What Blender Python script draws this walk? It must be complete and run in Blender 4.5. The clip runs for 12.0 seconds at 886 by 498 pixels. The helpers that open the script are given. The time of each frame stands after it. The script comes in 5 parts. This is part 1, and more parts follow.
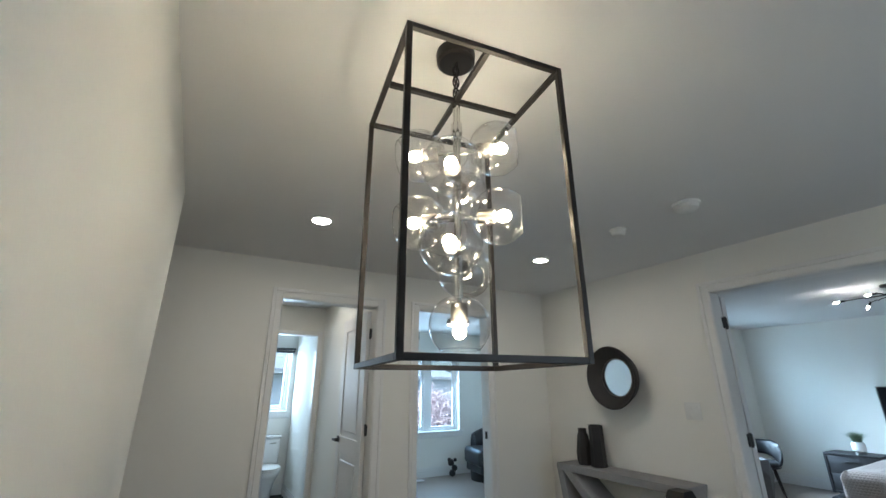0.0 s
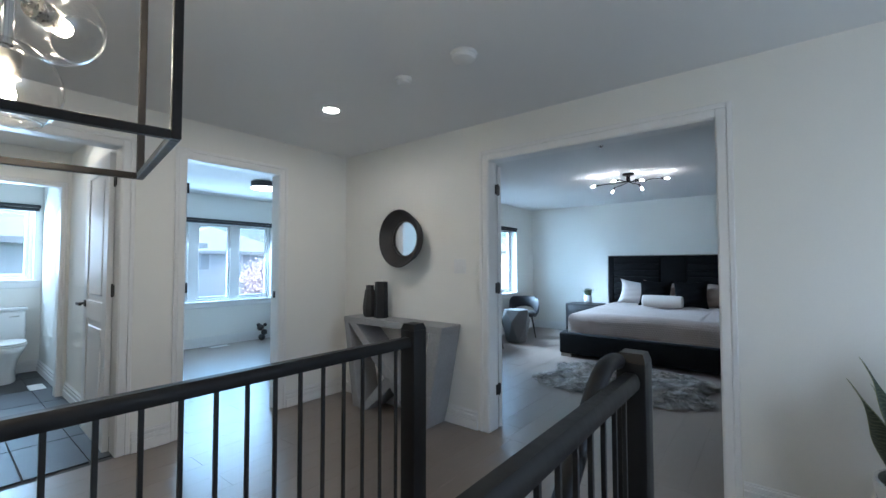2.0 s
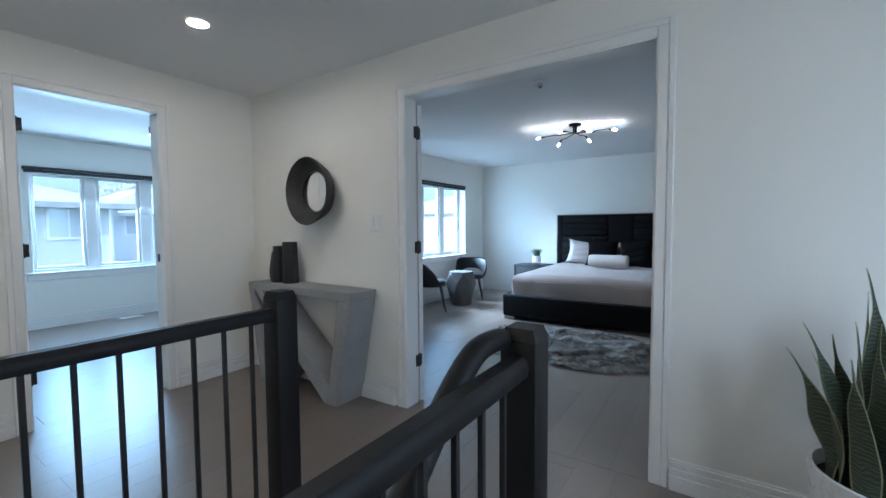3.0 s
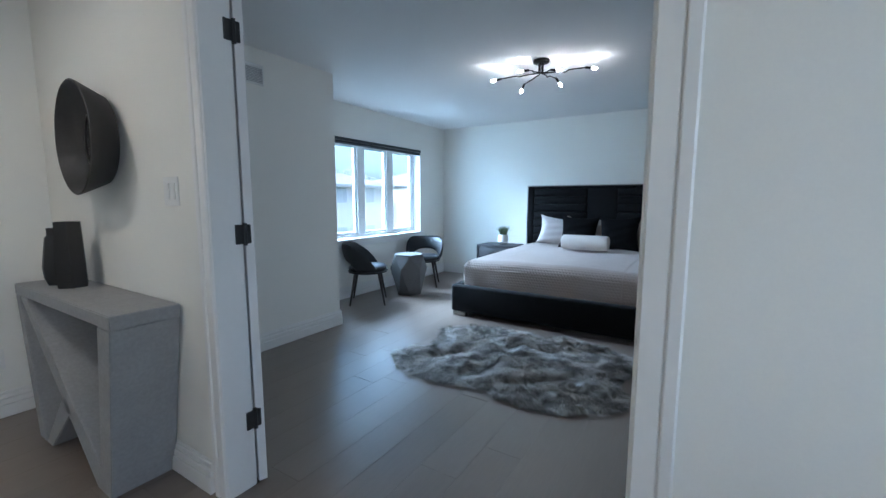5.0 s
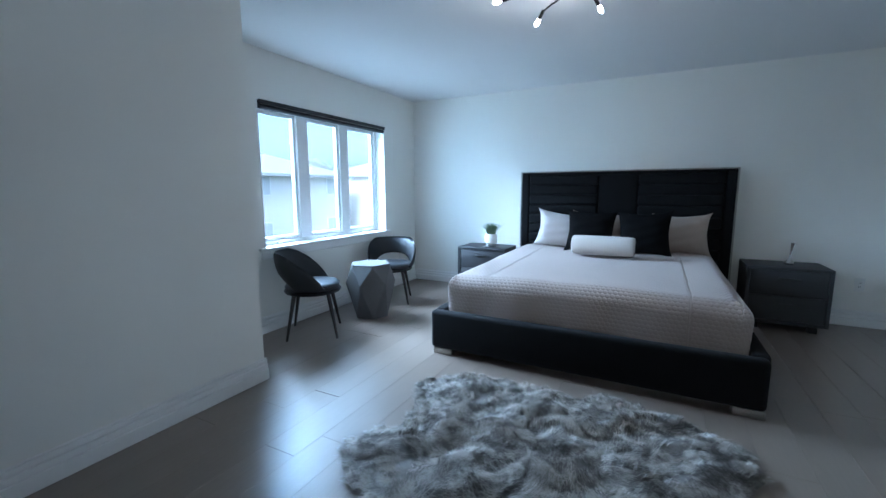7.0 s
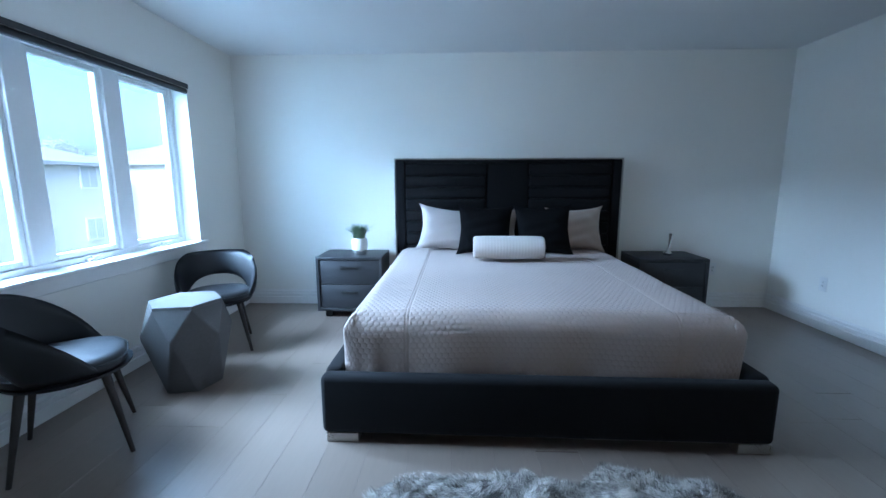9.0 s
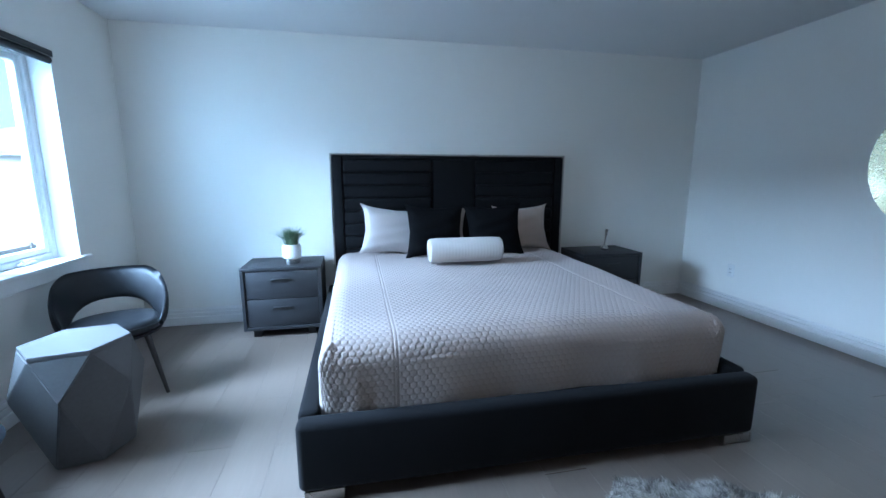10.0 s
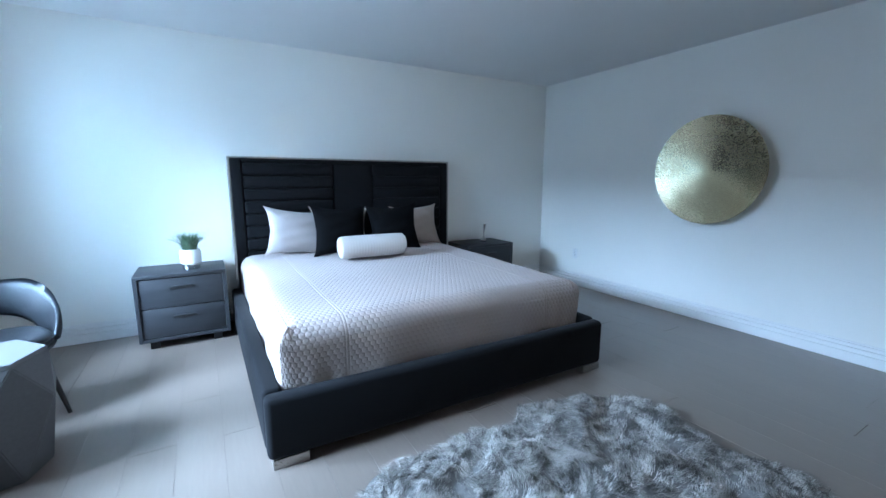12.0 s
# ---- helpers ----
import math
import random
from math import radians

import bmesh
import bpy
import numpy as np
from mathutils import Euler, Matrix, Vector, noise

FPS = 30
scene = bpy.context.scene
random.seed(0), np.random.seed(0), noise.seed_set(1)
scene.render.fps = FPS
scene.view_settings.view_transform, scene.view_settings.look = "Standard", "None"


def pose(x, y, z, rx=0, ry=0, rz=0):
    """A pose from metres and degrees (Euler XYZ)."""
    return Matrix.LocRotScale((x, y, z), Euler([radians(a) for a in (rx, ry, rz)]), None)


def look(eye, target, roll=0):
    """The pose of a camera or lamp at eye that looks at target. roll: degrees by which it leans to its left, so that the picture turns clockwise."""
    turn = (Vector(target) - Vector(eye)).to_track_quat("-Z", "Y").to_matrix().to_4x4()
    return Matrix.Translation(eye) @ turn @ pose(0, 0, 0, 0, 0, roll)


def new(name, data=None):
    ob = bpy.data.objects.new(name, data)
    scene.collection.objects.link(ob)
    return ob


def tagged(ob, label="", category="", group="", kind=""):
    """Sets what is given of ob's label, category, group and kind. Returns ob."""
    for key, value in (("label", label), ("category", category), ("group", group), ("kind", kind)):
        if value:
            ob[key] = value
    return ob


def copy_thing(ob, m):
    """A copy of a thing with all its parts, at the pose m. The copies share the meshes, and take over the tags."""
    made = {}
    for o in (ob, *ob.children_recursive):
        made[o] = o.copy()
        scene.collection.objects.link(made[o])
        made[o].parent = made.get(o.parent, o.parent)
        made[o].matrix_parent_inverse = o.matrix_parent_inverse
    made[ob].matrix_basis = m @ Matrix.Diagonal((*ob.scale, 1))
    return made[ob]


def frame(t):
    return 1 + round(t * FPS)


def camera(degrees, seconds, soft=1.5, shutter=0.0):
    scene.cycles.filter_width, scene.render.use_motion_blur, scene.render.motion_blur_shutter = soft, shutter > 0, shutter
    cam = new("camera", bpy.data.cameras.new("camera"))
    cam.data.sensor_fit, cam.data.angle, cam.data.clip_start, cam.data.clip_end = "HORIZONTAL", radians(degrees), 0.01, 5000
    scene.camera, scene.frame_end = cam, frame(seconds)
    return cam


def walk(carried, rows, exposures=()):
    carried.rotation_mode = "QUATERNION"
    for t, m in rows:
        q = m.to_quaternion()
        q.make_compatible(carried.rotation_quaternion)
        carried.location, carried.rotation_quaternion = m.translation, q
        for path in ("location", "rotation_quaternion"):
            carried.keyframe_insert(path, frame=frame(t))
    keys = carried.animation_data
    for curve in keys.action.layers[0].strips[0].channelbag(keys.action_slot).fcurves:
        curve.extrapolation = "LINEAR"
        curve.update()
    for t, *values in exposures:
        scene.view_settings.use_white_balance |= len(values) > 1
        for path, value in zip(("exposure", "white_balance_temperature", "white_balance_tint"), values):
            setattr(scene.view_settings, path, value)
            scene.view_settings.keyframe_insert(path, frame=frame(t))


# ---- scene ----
cam = camera(94.2, 12.0)
PATH = [
    (0, (1.564, -3.243, 1.416), (-0.077, -2.293, 2.052), -0.1),
    (0.5, (1.593, -3.212, 1.377), (-0.026, -2.157, 1.895), -0.1),
    (1, (1.623, -3.134, 1.339), (0.101, -1.891, 1.71), -0.2),
    (1.5, (1.639, -3.002, 1.288), (0.267, -1.563, 1.506), -0.0),
    (2, (1.681, -2.785, 1.266), (0.434, -1.223, 1.34), -0.1),
    (2.5, (1.697, -2.528, 1.245), (0.528, -0.905, 1.199), -0.2),
    (3, (1.7, -2.239, 1.216), (0.594, -0.576, 1.11), -0.4),
    (3.5, (1.681, -1.916, 1.221), (0.622, -0.227, 1.059), -0.3),
    (3.7, (1.672, -1.794, 1.218), (0.622, -0.101, 1.038), -0.4),
    (5.3, (1.466, -0.768, 1.218), (0.412, 0.914, 0.97), 0.0),
    (5.5, (1.397, -0.641, 1.203), (0.349, 1.044, 0.95), -0.3),
    (6, (1.228, -0.362, 1.211), (0.185, 1.324, 0.945), -0.3),
    (6.5, (1.013, -0.12, 1.199), (-0.004, 1.581, 0.931), -0.2),
    (7, (0.797, 0.12, 1.212), (-0.114, 1.878, 0.93), -0.2),
    (7.2, (0.713, 0.22, 1.241), (-0.122, 2.014, 0.946), -0.0),
    (8.8, (0.062, 0.909, 1.218), (-0.099, 2.878, 0.908), -0.4),
    (9, (-0.027, 0.981, 1.199), (-0.097, 2.954, 0.88), -0.1),
    (9.5, (-0.213, 1.16, 1.195), (-0.053, 3.127, 0.872), -0.1),
    (10, (-0.401, 1.27, 1.225), (0.001, 3.199, 0.881), -0.0),
    (10.5, (-0.498, 1.226, 1.187), (0.094, 3.109, 0.865), 0.0),
    (11, (-0.668, 1.151, 1.201), (0.102, 2.968, 0.876), 0.1),
    (11.5, (-0.758, 1.088, 1.21), (0.146, 2.841, 0.879), 0.2),
    (12, (-0.807, 1.001, 1.228), (0.186, 2.706, 0.897), 0.1),
]
walk(cam, [(t, look(eye, target, roll)) for t, eye, target, roll in PATH], [(0, 3.1, 5940, 12), (1.5, 3.32, 5670, 13), (2.5, 3.43, 5510, 14), (5.5, 3.48, 5520, 14), (7.2, 3.50, 5400, 14), (9.5, 3.42, 5190, 15), (11, 3.62, 5280, 15), (12, 3.78, 5290, 15)])
SKY, BULB, BULB2, DOWN = 0.050, 11.5, 13.5, 22.0

# ---------------------------------------------------------------- world, sun, exposure
world = bpy.data.worlds.new("world")
scene.world = world
world.use_nodes = True
wn, wl = world.node_tree.nodes, world.node_tree.links
sky = wn.new("ShaderNodeTexSky")
sky.sky_type, sky.sun_disc = "NISHITA", False
sky.sun_elevation, sky.sun_rotation = radians(38), radians(167)
sky.air_density, sky.dust_density, sky.ozone_density = 1.0, 4.5, 1.3
wn["Background"].inputs["Strength"].default_value = SKY
wl.new(sky.outputs[0], wn["Background"].inputs["Color"])

sun = new("sun", bpy.data.lights.new("sun", "SUN"))
sun.data.energy, sun.data.angle, sun.data.color = 0.5, radians(20), (1.0, 0.98, 0.96)
sun.matrix_world = look((0, 0, 30), (-2.2, 9.4, 22.4))


def window_light(eye, target, wide, tall, watts, color=(0.62, 0.84, 1.0)):
    """Skylight that comes in at a window."""
    d = bpy.data.lights.new("window_skylight", "AREA")
    d.shape, d.size, d.size_y = "RECTANGLE", wide, tall
    d.energy, d.color = watts, color
    o = new("window_skylight", d)
    o.matrix_world = look(eye, target)
    return o


window_light((-2.33, 3.33, 1.31), (0, 3.33, 0.9), 1.56, 1.09, 1.8)
window_light((-4.7, 3.35, 3.15), (-2.14, 3.25, 1.65), 2.3, 2.2, 224.0)
window_light((-5.39, 0.08, 1.32), (-3.0, 0.0, 0.5), 1.78, 1.19, 9.3, (0.54, 0.80, 1.0))
window_light((-5.39, -2.30, 1.52), (-3.0, -2.2, 0.9), 0.54, 0.78, 3.3)
# area lamp at the added, unseen east window, to brighten the hall
window_light((3.40, -1.30, 1.35), (1.0, -0.9, 0.9), 1.70, 1.20, 1.8, (0.84, 0.93, 1.0))

# ---------------------------------------------------------------- materials


def node_mat(name):
    m = bpy.data.materials.new(name)
    m.use_nodes = True
    return m, m.node_tree.nodes, m.node_tree.links, m.node_tree.nodes["Principled BSDF"]


def surface(name, color, rough=0.6, metal=0.0, var=0.06, scale=3.0, fine=60.0, bump=0.15, depth=0.002, sheen=0.0, coat=0.0, stretch=(1, 1, 1), rand=0.0, spec=0.5, soft=0.4, swing=0.07):
    """A surface with a broad and a fine variation of colour, roughness and relief, in metres."""
    m, n, l, p = node_mat(name)
    tc = n.new("ShaderNodeTexCoord")
    mp = n.new("ShaderNodeMapping")
    mp.inputs["Scale"].default_value = stretch
    l.new(tc.outputs["Object"], mp.inputs["Vector"])
    a, b = n.new("ShaderNodeTexNoise"), n.new("ShaderNodeTexNoise")
    a.inputs["Scale"].default_value, a.inputs["Detail"].default_value = scale, 4
    b.inputs["Scale"].default_value, b.inputs["Detail"].default_value = fine, 3
    l.new(mp.outputs[0], a.inputs["Vector"])
    l.new(mp.outputs[0], b.inputs["Vector"])
    add = n.new("ShaderNodeMath")
    add.operation = "ADD"
    l.new(a.outputs[0], add.inputs[0])
    l.new(b.outputs[0], add.inputs[1])
    src = add
    if rand:
        oi = n.new("ShaderNodeObjectInfo")
        mul = n.new("ShaderNodeMath")
        mul.operation, mul.inputs[1].default_value, mul.inputs[2].default_value = "MULTIPLY_ADD", rand, -rand / 2
        l.new(oi.outputs["Random"], mul.inputs[0])
        add2 = n.new("ShaderNodeMath")
        add2.operation = "ADD"
        l.new(add.outputs[0], add2.inputs[0])
        l.new(mul.outputs[0], add2.inputs[1])
        src = add2
        off = n.new("ShaderNodeVectorMath")
        off.operation = "SCALE"
        off.inputs[0].default_value = (7.3, 3.1, 5.7)
        l.new(oi.outputs["Random"], off.inputs["Scale"])
        l.new(off.outputs[0], mp.inputs["Location"])
    r = n.new("ShaderNodeValToRGB")
    mr = n.new("ShaderNodeMapRange")
    mr.inputs["From Min"].default_value, mr.inputs["From Max"].default_value = 1 - soft, 1 + soft
    l.new(src.outputs[0], mr.inputs["Value"])
    r.color_ramp.elements[0].color = tuple(max(0.0, c * (1 - var)) for c in color) + (1,)
    r.color_ramp.elements[1].color = tuple(min(1.0, c * (1 + var)) for c in color) + (1,)
    l.new(mr.outputs[0], r.inputs[0])
    l.new(r.outputs[0], p.inputs["Base Color"])
    rr = n.new("ShaderNodeMapRange")
    rr.inputs["To Min"].default_value, rr.inputs["To Max"].default_value = max(0.03, rough - swing), min(1, rough + swing)
    l.new(mr.outputs[0], rr.inputs["Value"])
    l.new(rr.outputs[0], p.inputs["Roughness"])
    p.inputs["Metallic"].default_value = metal
    p.inputs["Specular IOR Level"].default_value = spec
    p.inputs["Sheen Weight"].default_value = sheen
    p.inputs["Coat Weight"].default_value = coat
    if bump:
        bp = n.new("ShaderNodeBump")
        bp.inputs["Strength"].default_value, bp.inputs["Distance"].default_value = bump, depth
        l.new(b.outputs[0], bp.inputs["Height"])
        l.new(bp.outputs[0], p.inputs["Normal"])
    return m


def glow(name, color, strength):
    m, n, l, p = node_mat(name)
    p.inputs["Base Color"].default_value = (*color, 1)
    p.inputs["Emission Color"].default_value = (*color, 1)
    p.inputs["Emission Strength"].default_value = strength
    return m


def clear_glass(name, tint=(1, 1, 1), edge=0.5, base=0.03, rough=0.02):
    """Thin clear glass: it lets light straight through and gleams at its edges."""
    m, n, l, p = node_mat(name)
    n.remove(p)
    t, g, f, mix = n.new("ShaderNodeBsdfTransparent"), n.new("ShaderNodeBsdfGlossy"), n.new("ShaderNodeLayerWeight"), n.new("ShaderNodeMixShader")
    t.inputs["Color"].default_value = (*tint, 1)
    g.inputs["Roughness"].default_value = rough
    power, scale = n.new("ShaderNodeMath"), n.new("ShaderNodeMath")
    power.operation, power.inputs[1].default_value = "POWER", 4.0
    scale.operation, scale.inputs[1].default_value, scale.inputs[2].default_value = "MULTIPLY_ADD", edge, base
    f.inputs["Blend"].default_value = 0.5
    l.new(f.outputs["Facing"], power.inputs[0])
    l.new(power.outputs[0], scale.inputs[0])
    l.new(scale.outputs[0], mix.inputs[0])
    l.new(t.outputs[0], mix.inputs[1])
    l.new(g.outputs[0], mix.inputs[2])
    l.new(mix.outputs[0], n["Material Output"].inputs["Surface"])
    return m


def striped(name, dark, light, scale, rough=0.45, axis="Z", distort=6.0):
    """Cross-banded leaf."""
    m, n, l, p = node_mat(name)
    tc, w, r = n.new("ShaderNodeTexCoord"), n.new("ShaderNodeTexWave"), n.new("ShaderNodeValToRGB")
    w.wave_type, w.bands_direction = "BANDS", axis
    w.inputs["Scale"].default_value, w.inputs["Distortion"].default_value = scale, distort
    w.inputs["Detail"].default_value = 3
    l.new(tc.outputs["Object"], w.inputs["Vector"])
    r.color_ramp.elements[0].color, r.color_ramp.elements[1].color = (*dark, 1), (*light, 1)
    r.color_ramp.elements[0].position = 0.45
    l.new(w.outputs[0], r.inputs[0])
    l.new(r.outputs[0], p.inputs["Base Color"])
    p.inputs["Roughness"].default_value = rough
    return m


M = {}
M["wall"] = surface("wall_paint", (0.81, 0.795, 0.745), 0.75, var=0.02, scale=1.5, fine=180, bump=0.12, depth=0.001)
M["ceiling"] = surface("ceiling_paint", (0.77, 0.77, 0.76), 0.9, var=0.02, scale=1.2, fine=220, bump=0.2, depth=0.001)
M["trim"] = surface("trim_paint", (0.80, 0.792, 0.772), 0.42, var=0.02, scale=2, fine=40, bump=0.03)
M["door"] = surface("door_paint", (0.77, 0.765, 0.755), 0.5, var=0.02, scale=2, fine=40, bump=0.03)
M["plank"] = surface("oak_plank", (0.185, 0.146, 0.119), 0.32, var=0.20, scale=1.6, fine=26, bump=0.07, depth=0.0006, stretch=(3.0, 0.35, 3.0), rand=0.35, soft=1.0, swing=0.03, spec=1.0)
M["joint"] = surface("floor_joint", (0.13, 0.10, 0.08), 0.8, var=0.1)
M["tile"] = surface("slate_tile", (0.036, 0.038, 0.041), 0.45, var=0.06, scale=3, fine=40, bump=0.05, rand=0.2, swing=0.03)
M["grout"] = surface("grout", (0.07, 0.07, 0.072), 0.9, var=0.08)
M["blackwood"] = surface("black_stained_wood", (0.011, 0.0105, 0.0105), 0.5, spec=0.3, var=0.25, scale=6, fine=50, bump=0.12, stretch=(1, 1, 0.15))
M["blackmetal"] = surface("black_metal", (0.02, 0.02, 0.02), 0.42, metal=0.0, var=0.1, fine=120, bump=0.05)
M["bronze"] = surface("dark_bronze", (0.02, 0.017, 0.015), 0.42, metal=0.35, var=0.2, fine=90, bump=0.1)
M["chrome"] = surface("chrome", (0.75, 0.74, 0.72), 0.12, metal=1.0, var=0.03, bump=0.0)
M["nickel"] = surface("brushed_metal", (0.38, 0.36, 0.33), 0.3, metal=1.0, var=0.05, bump=0.05, fine=150)
M["concrete"] = surface("grey_concrete", (0.30, 0.295, 0.29), 0.8, var=0.14, scale=5, fine=70, bump=0.35, depth=0.002)
M["sidetable"] = surface("dark_concrete", (0.108, 0.106, 0.105), 0.6, var=0.14, scale=5, fine=70, bump=0.25, depth=0.002)
M["darkceramic"] = surface("charcoal_ceramic", (0.018, 0.017, 0.017), 0.55, var=0.2, scale=12, fine=90, bump=0.2)
M["mirrorframe"] = surface("charcoal_resin", (0.03, 0.027, 0.025), 0.6, var=0.3, scale=14, fine=80, bump=0.3)
M["mirror"] = surface("mirror_silver", (0.9, 0.9, 0.9), 0.03, metal=1.0, var=0.0, bump=0.0)
M["plastic"] = surface("white_plastic", (0.76, 0.76, 0.74), 0.4, var=0.02, bump=0.02)
M["velvet"] = surface("black_velvet", (0.0062, 0.0062, 0.0070), 0.85, var=0.3, scale=8, fine=160, bump=0.2, sheen=0.03, spec=0.14)
M["cushion"] = surface("black_plush", (0.0055, 0.0055, 0.006), 0.9, var=0.3, scale=10, fine=180, bump=0.2, spec=0.06)
M["quilt"] = surface("silver_quilt", (0.395, 0.322, 0.284), 0.62, var=0.07, scale=3, fine=220, bump=0.15, depth=0.0008, sheen=0.2)
M["satin"] = surface("silver_satin", (0.45, 0.395, 0.37), 0.38, var=0.05, scale=4, fine=250, bump=0.1, depth=0.0008, sheen=0.3)
M["taupe"] = surface("taupe_satin", (0.36, 0.285, 0.235), 0.45, var=0.05, scale=4, fine=250, bump=0.1, depth=0.0008, sheen=0.2)
M["cream"] = surface("cream_fabric", (0.57, 0.51, 0.465), 0.75, var=0.05, scale=5, fine=200, bump=0.2, depth=0.001, sheen=0.2)
M["sheet"] = surface("white_sheet", (0.62, 0.60, 0.60), 0.8, var=0.03, fine=200)
M["leather"] = surface("black_leather", (0.011, 0.0125, 0.015), 0.43, var=0.2, scale=9, fine=140, bump=0.18, depth=0.0012, spec=0.5)
M["darkleg"] = surface("dark_walnut", (0.032, 0.024, 0.02), 0.35, var=0.25, scale=8, fine=60, bump=0.1, stretch=(1, 1, 0.2))
M["nightwood"] = surface("charcoal_oak", (0.024, 0.0245, 0.027), 0.55, var=0.3, scale=3, fine=30, bump=0.2, stretch=(0.3, 6, 6))
M["furbase"] = surface("fur_underlay", (0.17, 0.16, 0.15), 0.9, var=0.4, scale=9, fine=60)
M["brass"] = surface("aged_brass", (0.47, 0.40, 0.25), 0.24, metal=1.0, var=0.22, scale=5, fine=95, bump=0.18, depth=0.003, stretch=(1, 0.6, 1), soft=0.35, swing=0.1)
M["porcelain"] = surface("white_porcelain", (0.8, 0.8, 0.79), 0.12, var=0.01, bump=0.0, coat=0.3)
M["whitepot"] = surface("white_ceramic", (0.78, 0.78, 0.77), 0.3, var=0.02, bump=0.05)
M["soil"] = surface("soil", (0.03, 0.022, 0.016), 0.95, var=0.4, fine=90, bump=0.6, depth=0.006)
M["grass"] = surface("green_stem", (0.10, 0.155, 0.085), 0.55, var=0.4, scale=30, fine=90)
M["snake"] = striped("snake_leaf", (0.05, 0.065, 0.045), (0.115, 0.14, 0.085), 24.0, distort=9.0)
M["snakeedge"] = surface("leaf_margin", (0.34, 0.35, 0.19), 0.5, var=0.1)
M["blind"] = surface("charcoal_blind", (0.025, 0.027, 0.03), 0.6, var=0.15, fine=100)
M["vinyl"] = surface("white_vinyl", (0.8, 0.8, 0.8), 0.35, var=0.02, bump=0.02)
M["pane"] = clear_glass("window_glass", (0.80, 0.91, 0.96))
M["globe"] = clear_glass("globe_glass", (0.94, 0.94, 0.94), 0.95, 0.12, 0.13)
M["bulb"] = glow("lit_bulb", (1.0, 0.82, 0.53), BULB)
M["bulb2"] = glow("lit_bedroom_bulb", (1.0, 0.93, 0.82), BULB2)
M["down"] = glow("lit_downlight", (1.0, 0.91, 0.74), DOWN)
M["drumlight"] = glow("lit_diffuser", (1.0, 0.95, 0.9), 1.2)
M["stair"] = surface("stair_oak", (0.2, 0.15, 0.115), 0.4, var=0.2, scale=3, fine=30, stretch=(0.6, 6, 6))
# siding, stucco, shingle and house panes are coloured pale to imitate haze
M["siding"] = surface("haze_paled_siding", (0.66, 0.68, 0.70), 0.7, var=0.05, scale=2, fine=30)
M["stucco"] = surface("haze_paled_cream_stucco", (0.68, 0.67, 0.65), 0.9, var=0.06, scale=1, fine=20)
M["shingle"] = surface("haze_paled_grey_shingle", (0.40, 0.41, 0.42), 0.9, var=0.2, scale=2, fine=12, bump=0.5, depth=0.02)
M["lawn"] = surface("lawn", (0.10, 0.115, 0.075), 0.95, var=0.35, scale=0.6, fine=9)
M["fence"] = surface("weathered_fence", (0.30, 0.28, 0.26), 0.85, var=0.15, scale=3, fine=25)
M["hazepane"] = surface("haze_paled_house_window", (0.50, 0.53, 0.56), 0.08, var=0.1, bump=0.0)
# leaf and bark colours washed out in place of distance haze
M["hazeredleaf"] = surface("haze_paled_red_leaves", (0.72, 0.58, 0.59), 0.8, var=0.1, scale=4, fine=12)
M["hazeleaf"] = surface("haze_paled_leaves", (0.44, 0.47, 0.47), 0.8, var=0.2, scale=4, fine=12)
M["bark"] = surface("bark", (0.26, 0.22, 0.20), 0.9, var=0.3, scale=5, fine=40, bump=0.6, depth=0.01)

# ---------------------------------------------------------------- building helpers


def mesh_of(bm, name, material, smooth=None):
    me = bpy.data.meshes.new(name)
    bm.normal_update()
    if smooth is not None:
        lim = math.cos(radians(smooth))
        for f in bm.faces:
            f.smooth = True
        for e in bm.edges:
            if len(e.link_faces) == 2 and e.link_faces[0].normal.dot(e.link_faces[1].normal) < lim:
                e.smooth = False
    bm.to_mesh(me)
    bm.free()
    me.materials.append(material)
    return me


def part(name, bm, material, parent, label="", smooth=35, m=None):
    ob = new(name, mesh_of(bm, name, material, smooth))
    ob.parent = parent
    if m is not None:
        ob.matrix_basis = m
    if label:
        ob["label"] = label
    return ob


def thing(name, m, label, category, group=""):
    """An empty at the thing's base."""
    ob = new(name)
    ob.empty_display_size = 0.1
    ob.matrix_basis = m
    return tagged(ob, label, category, group)


def setting(name, bm, material, label="", smooth=None):
    ob = new(name, mesh_of(bm, name, material, smooth))
    return tagged(ob, label or name.replace("_", " "), name.split("_")[0], "", "structure")


def box(bm, a, b, bevel=0.0, seg=2):
    (x0, y0, z0), (x1, y1, z1) = a, b
    g = bmesh.ops.create_cube(bm, size=1.0)["verts"]
    for v in g:
        v.co = Vector((x0 + (v.co.x + 0.5) * (x1 - x0), y0 + (v.co.y + 0.5) * (y1 - y0), z0 + (v.co.z + 0.5) * (z1 - z0)))
    if bevel:
        es = list({e for v in g for e in v.link_edges})
        bmesh.ops.bevel(bm, geom=es, offset=bevel, segments=seg, affect="EDGES", profile=0.5)
    return bm


def nbox(a, b, bevel=0.0, seg=2):
    return box(bmesh.new(), a, b, bevel, seg)


